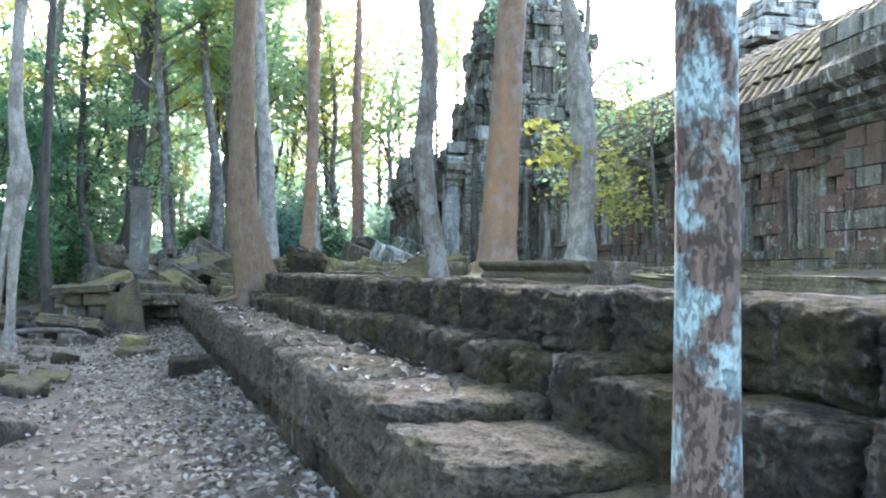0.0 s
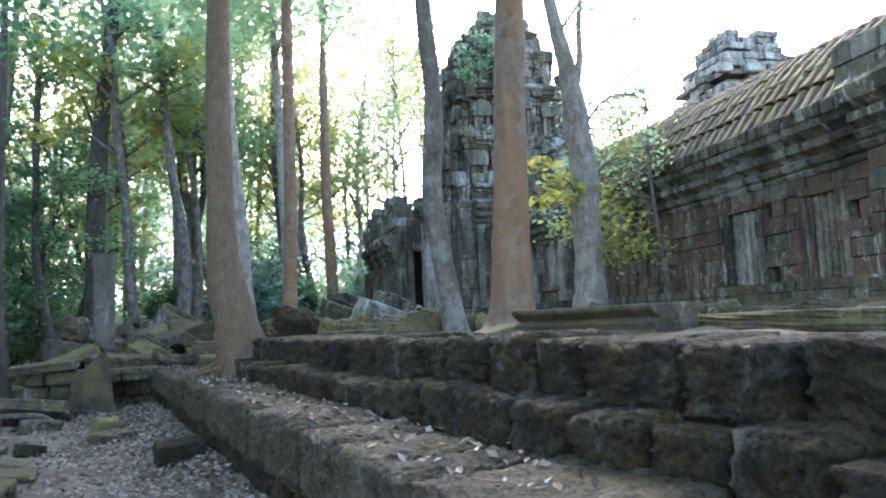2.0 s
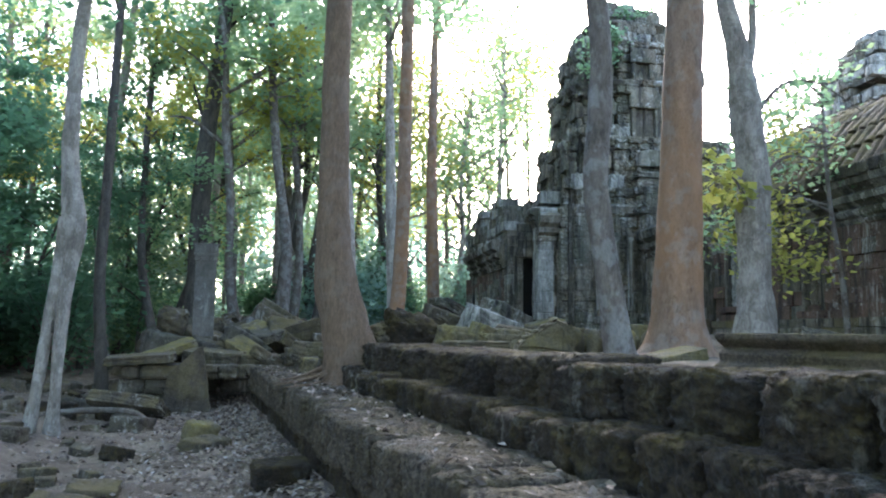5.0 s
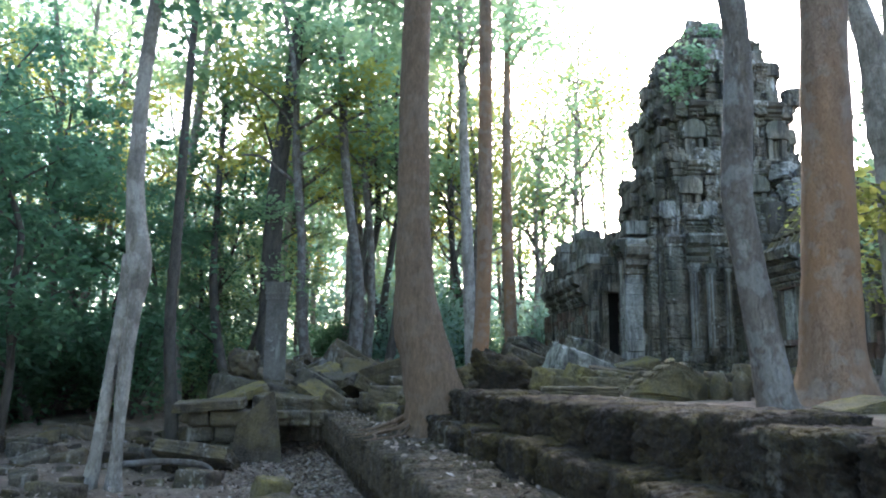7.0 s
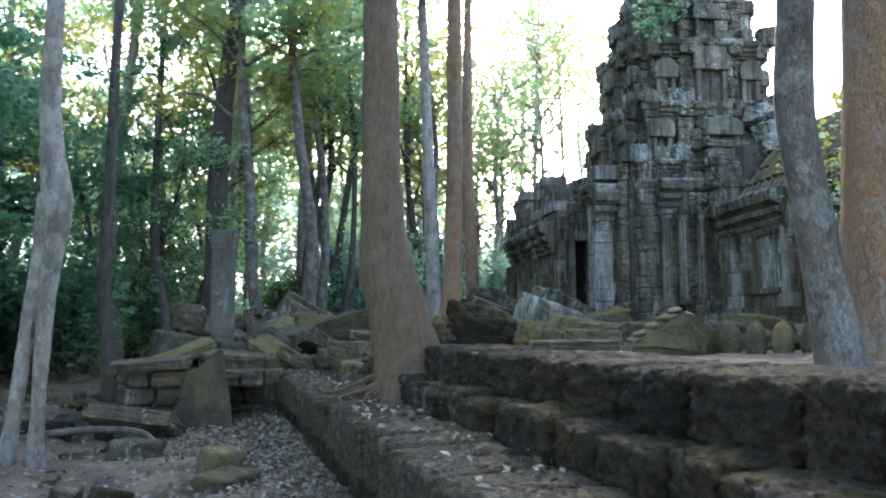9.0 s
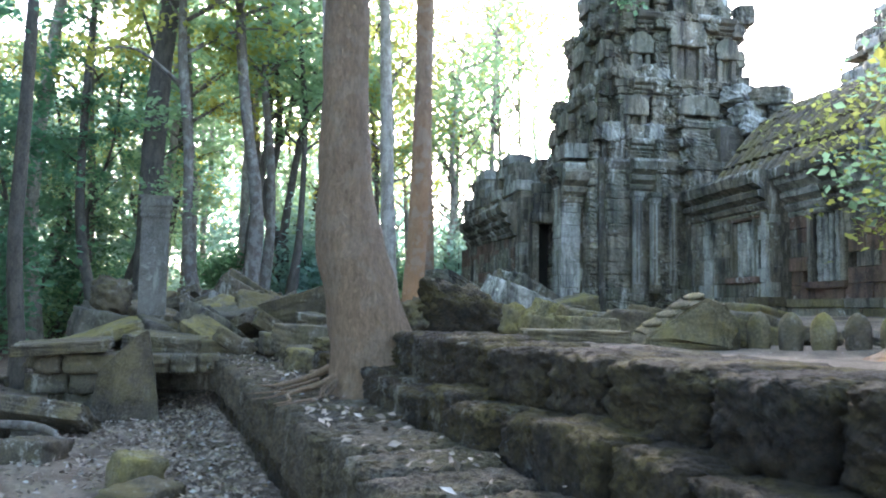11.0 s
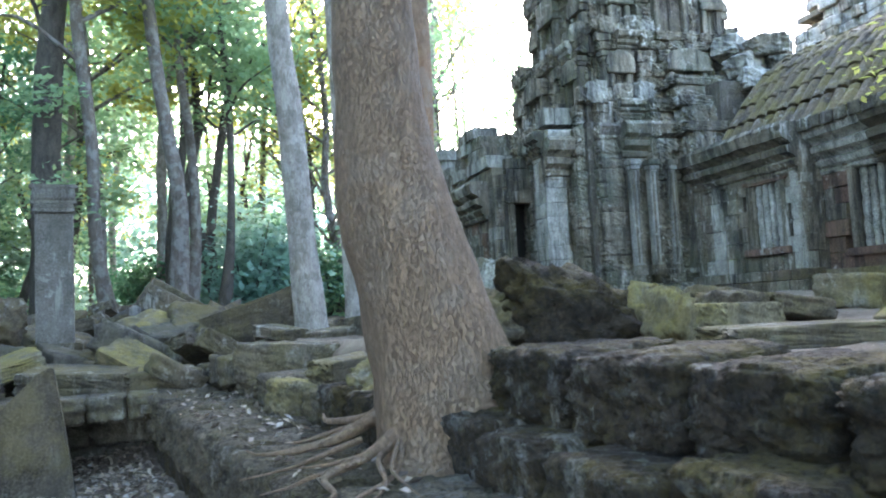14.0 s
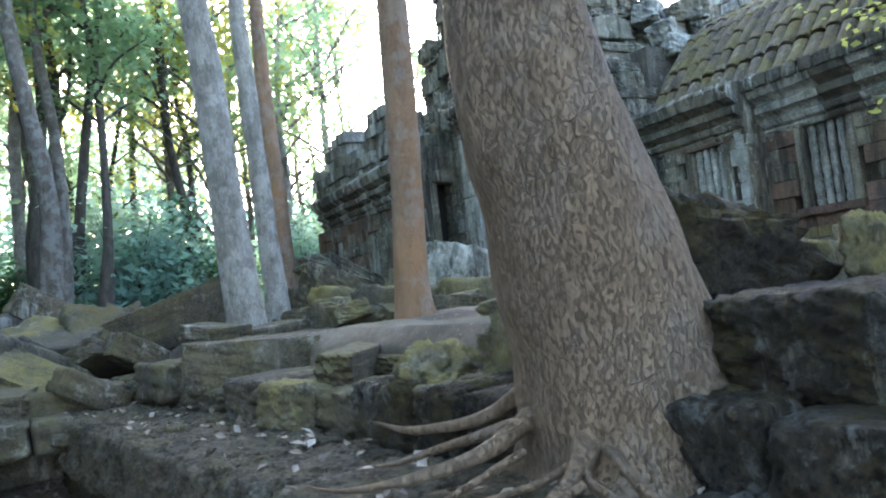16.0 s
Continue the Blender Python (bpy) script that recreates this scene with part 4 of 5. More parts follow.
sap, foot = tree_thing("leafy_sapling", "thin sapling with sparse yellow-green leaves by the gallery", [(9.5, 14.2, 1.4, 0.05), (9.45, 14.25, 2.6, 0.045), (9.4, 14.4, 3.8, 0.035), (9.5, 14.6, 5.0, 0.025), (9.6, 14.8, 6.2, 0.01)], BARK_GREY, 8, 15, 0.05)
for k, (en, c) in enumerate((((8.0, 14.3, 3.3), LEAF_YELLOW), ((8.4, 14.9, 4.6), LEAF), ((9.3, 15.5, 5.3), LEAF_YELLOW), ((9.4, 16.5, 4.1), LEAF_YELLOW), ((9.5, 16.9, 3.1), LEAF_YELLOW), ((8.1, 15.2, 3.4), LEAF), ((9.9, 15.4, 4.6), LEAF), ((9.8, 16.4, 5.2), LEAF_YELLOW), ((8.9, 14.4, 2.9), LEAF_YELLOW), ((9.0, 14.2, 5.6), LEAF), ((9.0, 17.2, 4.4), LEAF_YELLOW), ((8.2, 13.9, 5.2), LEAF), ((10.0, 16.0, 5.8), LEAF))):
    st = np.array((9.45, 14.4, min(en[2] + 0.3, 5.4)))
    add_limb(sap, foot, [(*st, 0.02), (*((st + en) / 2 + (0, 0, 0.35)), 0.012), (*en, 0.004)], BARK_GREY, seed=k)
    add_crown(sap, foot, np.array(en), (0.9, 0.9, 0.7), 210, 0.125, c, 400 + k, 24)
# lichen-spotted tree that stands on the ledge by the start of the walk
lich, foot = tree_thing("lichen_tree", "slim tree with blue-white lichen patches on brown bark", [(3.38, 1.95, 0.35, 0.09), (3.37, 1.96, 0.6, 0.075), (3.365, 1.97, 1.0, 0.068), (3.36, 1.97, 1.6, 0.064), (3.36, 1.97, 2.3, 0.06), (3.37, 1.97, 4, 0.055), (3.3, 1.9, 8, 0.04)], BARK_LICHEN, 22, 12, 0.05)

# crowns of these trunks, out of view, made wide to shade the terrace
for t, top, s in ((big, (1.6, 14.4, 12.5), 61), (orange, (5.87, 11.46, 15.2), 62), (slim, (4.24, 10.3, 11.1), 63), (lich, (3.3, 1.9, 7.6), 64)):
    f0 = np.array(t.matrix_basis.translation)
    rng = np.random.default_rng(s)
    for k in range(5):
        st = np.array(top) - (0, 0, rng.uniform(0.3, 2.2))
        en = st + h_unit(k * 1.26 + rng.uniform(0, 0.6)) * rng.uniform(1.0, 2.4) + (0, 0, rng.uniform(0.5, 1.5))
        add_limb(t, f0, [(*st, 0.05), (*((st + en) / 2 + (0, 0, 0.3)), 0.03), (*en, 0.01)], BARK_GREY, "branch", 6, k)
    add_crown(t, f0, np.array(top) + (0, 0, 0.8), (3.6, 3.6, 1.6) if s != 64 else (3.2, 3.2, 1.4), 5000, 0.2, LEAF, s + 200, 60)

# trees further along the terrace
for nm, lab, pts, mat, s in (
    ("orange_tree", "slender orange-barked tree with flared foot", [(2.72, 18.1, 1.0, 0.5), (2.7, 18.1, 1.16, 0.3), (2.69, 18.1, 1.4, 0.19), (2.70, 18.1, 1.9, 0.15), (2.76, 18.1, 3, 0.142), (2.80, 18.1, 5, 0.135), (2.81, 18.1, 8.7, 0.12), (2.9, 18, 14, 0.07)], BARK_ORANGE, 31),
    ("pale_tree", "pale grey tree with deep fluted trunk", [(1.85, 21.2, 0.9, 0.28), (1.82, 21.2, 1.4, 0.25), (1.72, 21.2, 2.8, 0.2), (1.62, 21.2, 4.5, 0.19), (1.45, 21.2, 6.5, 0.16), (1.2, 21.3, 12, 0.09)], BARK_WHITE, 32),
    ("pale_tree", "pale slender tree beside the ruins", [(3.05, 24.7, 1.0, 0.3), (3.03, 24.7, 1.8, 0.2), (2.95, 24.7, 3.5, 0.17), (2.85, 24.7, 6, 0.15), (2.6, 24.7, 13, 0.08)], BARK_WHITE, 33),
    ("brown_tree", "slender brown tree among fallen stones", [(4.9, 31, 1.0, 0.36), (4.88, 31, 1.8, 0.25), (4.8, 31, 4.5, 0.22), (4.7, 31, 8, 0.19), (4.8, 31, 16, 0.1)], BARK_ORANGE, 34),
    ("dark_tree", "large dark tree trunk behind the stele", [(-3.3, 29, 0.3, 0.6), (-3.3, 29, 1.2, 0.4), (-3.3, 29, 3.5, 0.33), (-3.25, 29, 6.5, 0.3), (-3.1, 29, 9, 0.27), (-2.6, 29, 14, 0.2)], BARK_DARK, 35),
    ("thin_tree", "thin brown tree in the forest clearing", [(-3.95, 21.9, -0.05, 0.22), (-3.92, 21.9, 0.5, 0.15), (-4.1, 21.9, 2.6, 0.13), (-4.1, 22, 5, 0.12), (-4.05, 22, 9, 0.09), (-3.9, 22, 14, 0.05)], BARK_DARK, 36),
    ("thin_tree", "thin leaning tree in the forest", [(-4.0, 27.5, 0.2, 0.2), (-4.4, 28, 1.6, 0.15), (-5.1, 29, 4, 0.13), (-5.4, 30, 8, 0.1), (-5.5, 31, 13, 0.06)], BARK_DARK, 37),
):
    t, foot = tree_thing(nm, lab, pts, mat, 18, s, 0.05, 0.12)
    rng = np.random.default_rng(s)
    tip = np.array(pts[-1][:3])
    for k in range(5):
        a = rng.uniform(0, 6.28)
        z = rng.uniform(0.55, 0.95)
        st = np.array(pts[-2][:3]) * (1 - z) + tip * z
        en = st + h_unit(a) * rng.uniform(1.2, 2.6) + (0, 0, rng.uniform(0.5, 1.6))
        add_limb(t, foot, [(*st, 0.06), (*((st + en) / 2 + (0, 0, 0.3)), 0.04), (*en, 0.012)], mat, "branch", 6, k)
    add_crown(t, foot, tip + (0, 0, -1.0), (2.6, 2.6, 2.0), 2600, 0.2, LEAF, s + 100, 34)

# forked dark tree behind the rubble
FKX, FKY = 0.09, 35.0
t, foot = tree_thing("forked_tree", "dark forked tree behind the stone pile", [(FKX, FKY, 0.3, 0.36), (FKX, FKY, 1.6, 0.25), (FKX, FKY, 3.6, 0.22), (FKX - 0.45, FKY, 4.7, 0.16), (FKX - 0.66, FKY, 5.6, 0.15), (FKX - 0.25, FKY, 8.0, 0.13), (FKX - 0.55, FKY, 12.4, 0.09), (FKX - 0.8, FKY, 16, 0.04)], BARK_DARK, 14, 41, 0.06)
add_limb(t, foot, [(FKX, FKY, 3.5, 0.18), (FKX + 0.18, FKY, 5.4, 0.14), (FKX + 0.75, FKY + 0.1, 9.2, 0.11), (FKX + 1.35, FKY + 0.2, 12.6, 0.08), (FKX + 1.6, FKY + 0.2, 16, 0.04)], BARK_DARK, "fork", 12)
add_limb(t, foot, [(FKX - 0.4, FKY, 7.0, 0.08), (FKX + 0.1, FKY, 8.6, 0.06), (FKX + 0.3, FKY + 0.2, 12, 0.04), (FKX + 0.2, FKY + 0.2, 15, 0.02)], BARK_DARK, "fork", 10)
add_limb(t, foot, [(FKX - 0.6, FKY, 5.6, 0.07), (FKX - 1.2, FKY, 7.8, 0.05), (FKX - 1.4, FKY + 0.2, 11, 0.03), (FKX - 1.9, FKY + 0.2, 13, 0.015)], BARK_DARK, "fork", 8)
add_crown(t, foot, np.array((FKX + 0.2, FKY, 12.5)), (3.4, 3.0, 3.6), 3400, 0.22, LEAF, 141, 40)

# strangled pale double trunk in the clearing
t, foot = tree_thing("strangled_tree", "pale double-stemmed tree wrapped by roots", [(-2.40, 14.9, 0.0, 0.13), (-2.39, 14.9, 0.5, 0.085), (-2.37, 14.9, 1.4, 0.09), (-2.31, 14.9, 2.4, 0.11), (-2.28, 14.9, 3.0, 0.16), (-2.36, 14.9, 3.7, 0.13), (-2.42, 14.9, 4.6, 0.11), (-2.35, 14.9, 6.5, 0.1), (-2.0, 15, 11, 0.05)], BARK_WHITE, 16, 43, 0.1)
add_limb(t, foot, [(-2.72, 14.9, 0.05, 0.11), (-2.64, 14.9, 0.7, 0.085), (-2.55, 14.92, 1.6, 0.09), (-2.42, 14.92, 2.6, 0.12), (-2.38, 14.9, 3.2, 0.12)], BARK_WHITE, "second_stem", 12)
add_limb(t, foot, [(-2.47, 14.86, 1.5, 0.05), (-2.55, 14.86, 2.3, 0.055), (-2.5, 14.88, 2.8, 0.05), (-2.4, 14.88, 3.5, 0.05)], BARK_DARK, "root", 8)
add_crown(t, foot, np.array((-2.2, 15, 8.6)), (2.2, 2.2, 2.0), 2600, 0.18, LEAF_DARK, 143, 30)


# ---- stele and fallen stones ----
def rock(name, kind, mat, m, size, label, category="stone", group=""):
    ob = put(name, stock(kind, mat)[int(abs(m.translation.x * 37 + m.translation.y * 53)) % 8])
    ob.matrix_basis = m @ Matrix.Diagonal((*size, 1))
    return tagged(ob, label, category, group)


stele = thing("stele", -1.62, 21.6, 1.4, "upright carved grey sandstone door jamb with capital", "stele", rz=8)
box("shaft", STELE_STONE, (-0.235, -0.15, 0), (0.235, 0.15, 1.85), stele, bevel=0.015)
for k, (w, z0, z1) in enumerate(((0.26, 1.81, 1.87), (0.25, 1.873, 1.93), (0.285, 1.933, 1.98), (0.265, 1.983, 2.14), (0.3, 2.143, 2.2))):
    box("capital_band", STELE_STONE, (-w, -0.17 - w * 0.1, z0), (w, 0.17, z1), stele, bevel=0.012)
for k in range(6):
    box("carved_leaf", STELE_STONE, (-0.24 + k * 0.084, -0.225, 1.99), (-0.18 + k * 0.084, -0.185, 2.135), stele, bevel=0.015)
box("base_block", RUBBLE, (-0.34, -0.26, -0.22), (0.34, 0.26, 0.02), stele, bevel=0.02)

# pointed slab that leans at the end of the path
bm = bmesh.new()
prof = [(-0.47, 0), (0.46, -0.02), (0.34, 0.75), (0.24, 1.3), (0.12, 1.24), (-0.38, 0.72)]
f = bm.faces.new([bm.verts.new((x, -0.09, z)) for x, z in prof])
ext = bmesh.ops.extrude_face_region(bm, geom=[f])
for v in ext["geom"]:
    if isinstance(v, bmesh.types.BMVert):
        v.co.y += 0.18
bmesh.ops.recalc_face_normals(bm, faces=bm.faces)
bmesh.ops.bevel(bm, geom=bm.edges[:], offset=0.018, segments=2, affect="EDGES")
slab = put("leaning_slab", bm_mesh("leaning_slab", bm, RUBBLE), None, pose(-1.25, 18.35, -0.03, -10, 0, 6))
tagged(slab, "pointed grey stone slab leaning against stone pile", "slab")

# low wall of courses under the pile that ends the path
pile = thing("wall_pile", 0, 0, 0, "broken low wall ending the path, shade coloured into its lower stone courses", "wall", kind="structure")
# the pit's shadow is put into the darker stone of the lower courses
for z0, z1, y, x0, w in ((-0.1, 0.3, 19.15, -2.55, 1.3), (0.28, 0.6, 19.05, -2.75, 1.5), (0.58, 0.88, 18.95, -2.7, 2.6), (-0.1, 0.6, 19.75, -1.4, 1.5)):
    lay(pile, (x0, y, 0), (1, 0.05), w, z0, z1, DARK_SHADED_STONE if z0 < 0.5 else RUBBLE, 0.62, 0.31, 0.9, kind="mid", rough=0.06)
for x, y, z, sx, sy, sz, rx, ry, rz, mat, kind in (
    (-1.62, 21.6, 0.9, 1.2, 0.9, 0.6, 0, 0, 12, RUBBLE, "slab"), (-2.25, 21.3, 1.75, 0.62, 0.6, 0.6, 12, 8, 20, RUBBLE, "boulder"), (-2.3, 21.0, 1.2, 0.9, 0.8, 0.55, 4, 10, 30, DARK_SHADED_STONE, "mid"),
    (-2.35, 19.2, 0.98, 1.3, 0.8, 0.17, 3, -4, 8, RUBBLE, "slab"), (-2.1, 20.3, 1.1, 1.2, 0.7, 0.2, 8, -20, 20, MOSSY, "slab"),
    (-1.0, 19.9, 1.0, 1.2, 0.8, 0.3, 5, 3, -10, RUBBLE, "slab"), (-0.4, 20.2, 1.12, 0.9, 0.55, 0.24, 18, 28, -25, MOSSY, "slab"),
    (-0.25, 20.0, 0.9, 1.1, 0.8, 0.35, 0, 0, 10, RUBBLE, "mid"), (-1.7, 22.3, 1.25, 1.0, 0.9, 0.55, 10, 6, 30, RUBBLE, "mid"),
    (-0.5, 22.0, 1.35, 1.0, 0.8, 0.6, 20, -15, 40, MOSSY, "mid"), (0.2, 22.2, 1.4, 0.9, 0.8, 0.7, 35, 10, 15, RUBBLE, "mid"),
    (-3.0, 23.6, 1.15, 1.1, 0.9, 0.5, 0, 14, 12, RUBBLE, "mid"),
    (-0.7, 26.5, 1.55, 1.5, 0.6, 0.9, 0, 0, 5, RUBBLE, "slab"), (-0.4, 27.6, 1.9, 1.6, 0.5, 0.7, 0, 32, 0, RUBBLE, "slab"),
    (0.6, 27.0, 1.5, 1.5, 0.7, 0.8, 0, 4, 0, RUBBLE, "slab"), (-0.9, 24.0, 1.3, 1.1, 0.9, 0.6, 15, -12, 60, MOSSY, "mid"),
    (-1.3, 21.2, 1.05, 0.9, 0.8, 0.5, 12, 12, 30, DARK_SHADED_STONE, "mid"), (0.6, 23.5, 1.4, 0.9, 0.7, 0.6, 25, 30, 20, RUBBLE, "mid"),
    (1.4, 22.5, 1.35, 1.4, 0.9, 0.35, 4, 4, 12, RUBBLE, "slab"), (1.3, 22.6, 1.55, 1.2, 0.7, 0.14, 3, -3, 5, RUBBLE, "slab"),
    (-0.1, 24.6, 1.75, 1.6, 0.4, 0.45, 4, 30, 10, RUBBLE, "slab"),
):
    rock("fallen_block", kind, mat, pose(x, y, z, rx, ry, rz), (sx, sy, sz), "tumbled squared stone block in the pile" if mat is not MOSSY else "yellow-mossed stone block in the pile", "stone block", "pile of fallen blocks")

for i in range(34):
    x, y, s = RNG.uniform(-2.9, 0.9), RNG.uniform(19.6, 26.5), RNG.uniform(0.35, 0.75)
    if abs(x + 1.62) < 0.75 and y < 22.4:
        continue
    rock("fallen_block", ("mid", "slab")[i % 2], (RUBBLE, DARK_SHADED_STONE, RUBBLE, RUBBLE, DARK_SHADED_STONE)[i % 5], pose(x, y, 0.95 + (y - 19.6) * 0.09 + RNG.uniform(0, 0.3), RNG.uniform(-35, 35), RNG.uniform(-40, 40), RNG.uniform(0, 180)), (s * RNG.uniform(1.0, 1.7), s, s * RNG.uniform(0.35, 0.7)), "tumbled squared stone block in the pile", "stone block", "pile of fallen blocks")

# stones on the path and in the clearing
rock("path_rock", "mid", MOSSY, pose(-0.24, 14.4, 0.08, 5, 8, 30), (0.42, 0.36, 0.42), "mossy half-buried rock in the path", "rock")
rock("path_rock", "mid", RUBBLE, pose(-0.05, 13.75, 0.04, 5, 0, 60), (0.6, 0.4, 0.25), "flat brown rock in the path", "rock")
rock("path_rock", "mid", LATERITE, pose(1.15, 11.2, 0.16, 5, 0, 15), (0.55, 0.4, 0.26), "dark rock lying beside the kerb", "rock")
rock("clearing_slab", "slab", RUBBLE, pose(-2.0, 17.3, 0.22, -30, 5, -12), (1.3, 0.7, 0.22), "mossy tilted slab in the clearing", "slab")
for i in range(170):
    u, v = RNG.uniform(7, 24), RNG.uniform(-6.5, -2.0)
    s = RNG.uniform(0.12, 0.5) if i % 3 else RNG.uniform(0.08, 0.2)
    p = ter(u, v, float(ground_height(np.array(u), np.array(v))) + s * 0.12)
    rock("clearing_rock", "mid", (RUBBLE, LATERITE, RUBBLE, DARK_SHADED_STONE)[i % 4], pose(*p, RNG.uniform(-15, 15), RNG.uniform(-15, 15), RNG.uniform(0, 180)), (s * 1.4, s, s * 0.7), "half-buried rough stone in the clearing", "rock", "clearing rocks")
root = smooth_path([(-3.6, 16.4, 0.1, 0.03), (-3.0, 16.6, 0.18, 0.05), (-2.3, 16.7, 0.22, 0.05), (-1.7, 16.5, 0.2, 0.045), (-1.35, 16.1, 0.08, 0.03)], 6)
v, f = tube(root, 10, 5, 0.1, 4)
tagged(put("surface_root", mesh_of("surface_root", v, f, BARK_GREY)), "pale bare root crossing the ground", "root")


# ---- stones on the terrace ----
def carved(name, sections, mat, m, label, category, length):
    """A stone with a stepped section of (half width, z) drawn along x."""
    bm = bmesh.new()
    prof = [(w, z) for w, z in sections] + [(-w, z) for w, z in reversed(sections)]
    rings = [[bm.verts.new((x + noise.noise(Vector((x, w * 3, z * 5))) * 0.012, w, z)) for w, z in prof] for x in np.linspace(-length / 2, length / 2, 6)]
    for a, b in zip(rings, rings[1:]):
        for i in range(len(prof)):
            bm.faces.new((a[i], a[(i + 1) % len(prof)], b[(i + 1) % len(prof)], b[i]))
    bm.faces.new(rings[0])
    bm.faces.new(rings[-1])
    bmesh.ops.recalc_face_normals(bm, faces=bm.faces)
    bmesh.ops.bevel(bm, geom=bm.edges[:], offset=0.008, segments=1, affect="EDGES")
    return tagged(put(name, bm_mesh(name, bm, mat), None, m), label, category)


carved("moulded_block", [(0.34, 0), (0.34, 0.07), (0.28, 0.10), (0.30, 0.16), (0.24, 0.2), (0.30, 0.24), (0.33, 0.27), (0.33, 0.31)], RUBBLE, pose(5.12, 8.0, 1.31, 0, 0, 110.5), "long moulded stone block lying on the terrace", "stone block", 1.75)
rock("terrace_slab", "slab", MOSSY, pose(6.5, 6.4, 1.4, 0, 0, 100), (3.0, 1.3, 0.22), "flat yellow-mossed paving slab on the terrace", "slab")
rock("terrace_slab", "slab", MOSSY, pose(6.6, 9.3, 1.36, 1, 0, 95), (1.6, 0.9, 0.2), "flat yellow-mossed paving slab on the terrace", "slab")

yellow = thing("carved_stone", 4.42, 13.3, 1.33, "carved wedge-shaped cornice stone covered in yellow moss", "stone block", rz=-4)
bm = bmesh.new()
f = bm.faces.new([bm.verts.new((x, -0.27, z)) for x, z in ((-0.52, 0.0), (0.42, 0.0), (0.47, 0.26), (0.34, 0.47), (0.12, 0.50), (-0.42, 0.16))])
ext = bmesh.ops.extrude_face_region(bm, geom=[f])
for v in ext["geom"]:
    if isinstance(v, bmesh.types.BMVert):
        v.co.y += 0.54
bmesh.ops.recalc_face_normals(bm, faces=bm.faces)
bmesh.ops.bevel(bm, geom=bm.edges[:], offset=0.03, segments=2, affect="EDGES")
bmesh.ops.triangulate(bm, faces=bm.faces[:])
bmesh.ops.subdivide_edges(bm, edges=bm.edges[:], cuts=3)
for v in bm.verts:
    v.co += v.co.normalized() * (0.045 * noise.fractal(v.co * 4.5, 0.7, 2, 4) - 0.03 * abs(math.sin(v.co.z * 22 - v.co.x * 9)) * (v.co.y < -0.2))
    v.co *= 0.9
part("block", bm, MOSSY, yellow)
for k in range(4):
    bm = bmesh.new()
    bmesh.ops.create_uvsphere(bm, u_segments=10, v_segments=6, radius=1)
    for v in bm.verts:
        v.co = Vector((v.co.x * 0.055, v.co.y * 0.2, v.co.z * 0.03))
    part("carved_lobe", bm, MOSSY, yellow, m=pose(-0.27 + k * 0.126, -0.02, 0.215 + k * 0.08, 0, -32, 0), smooth=True)
for i in range(6):
    w, h = 0.1, 0.3
    v, f = tube([(0, 0, -0.05, w * 0.85), (0, 0, 0.05, w), (0, 0, h * 0.55, w), (0, 0, h * 0.75, w * 0.85), (0, 0, h * 0.92, w * 0.5), (0, 0, h, 0.01)], 12, i, 0.04, 3)
    tagged(put("finial_stone", mesh_of("finial_stone", v, f, MOSSY if i % 2 else RUBBLE), None, pose(4.86 + i * 0.185, 13.28 - i * 0.165, 1.37)), "rounded pointed roof finial standing upright", "finial", "row of finials")
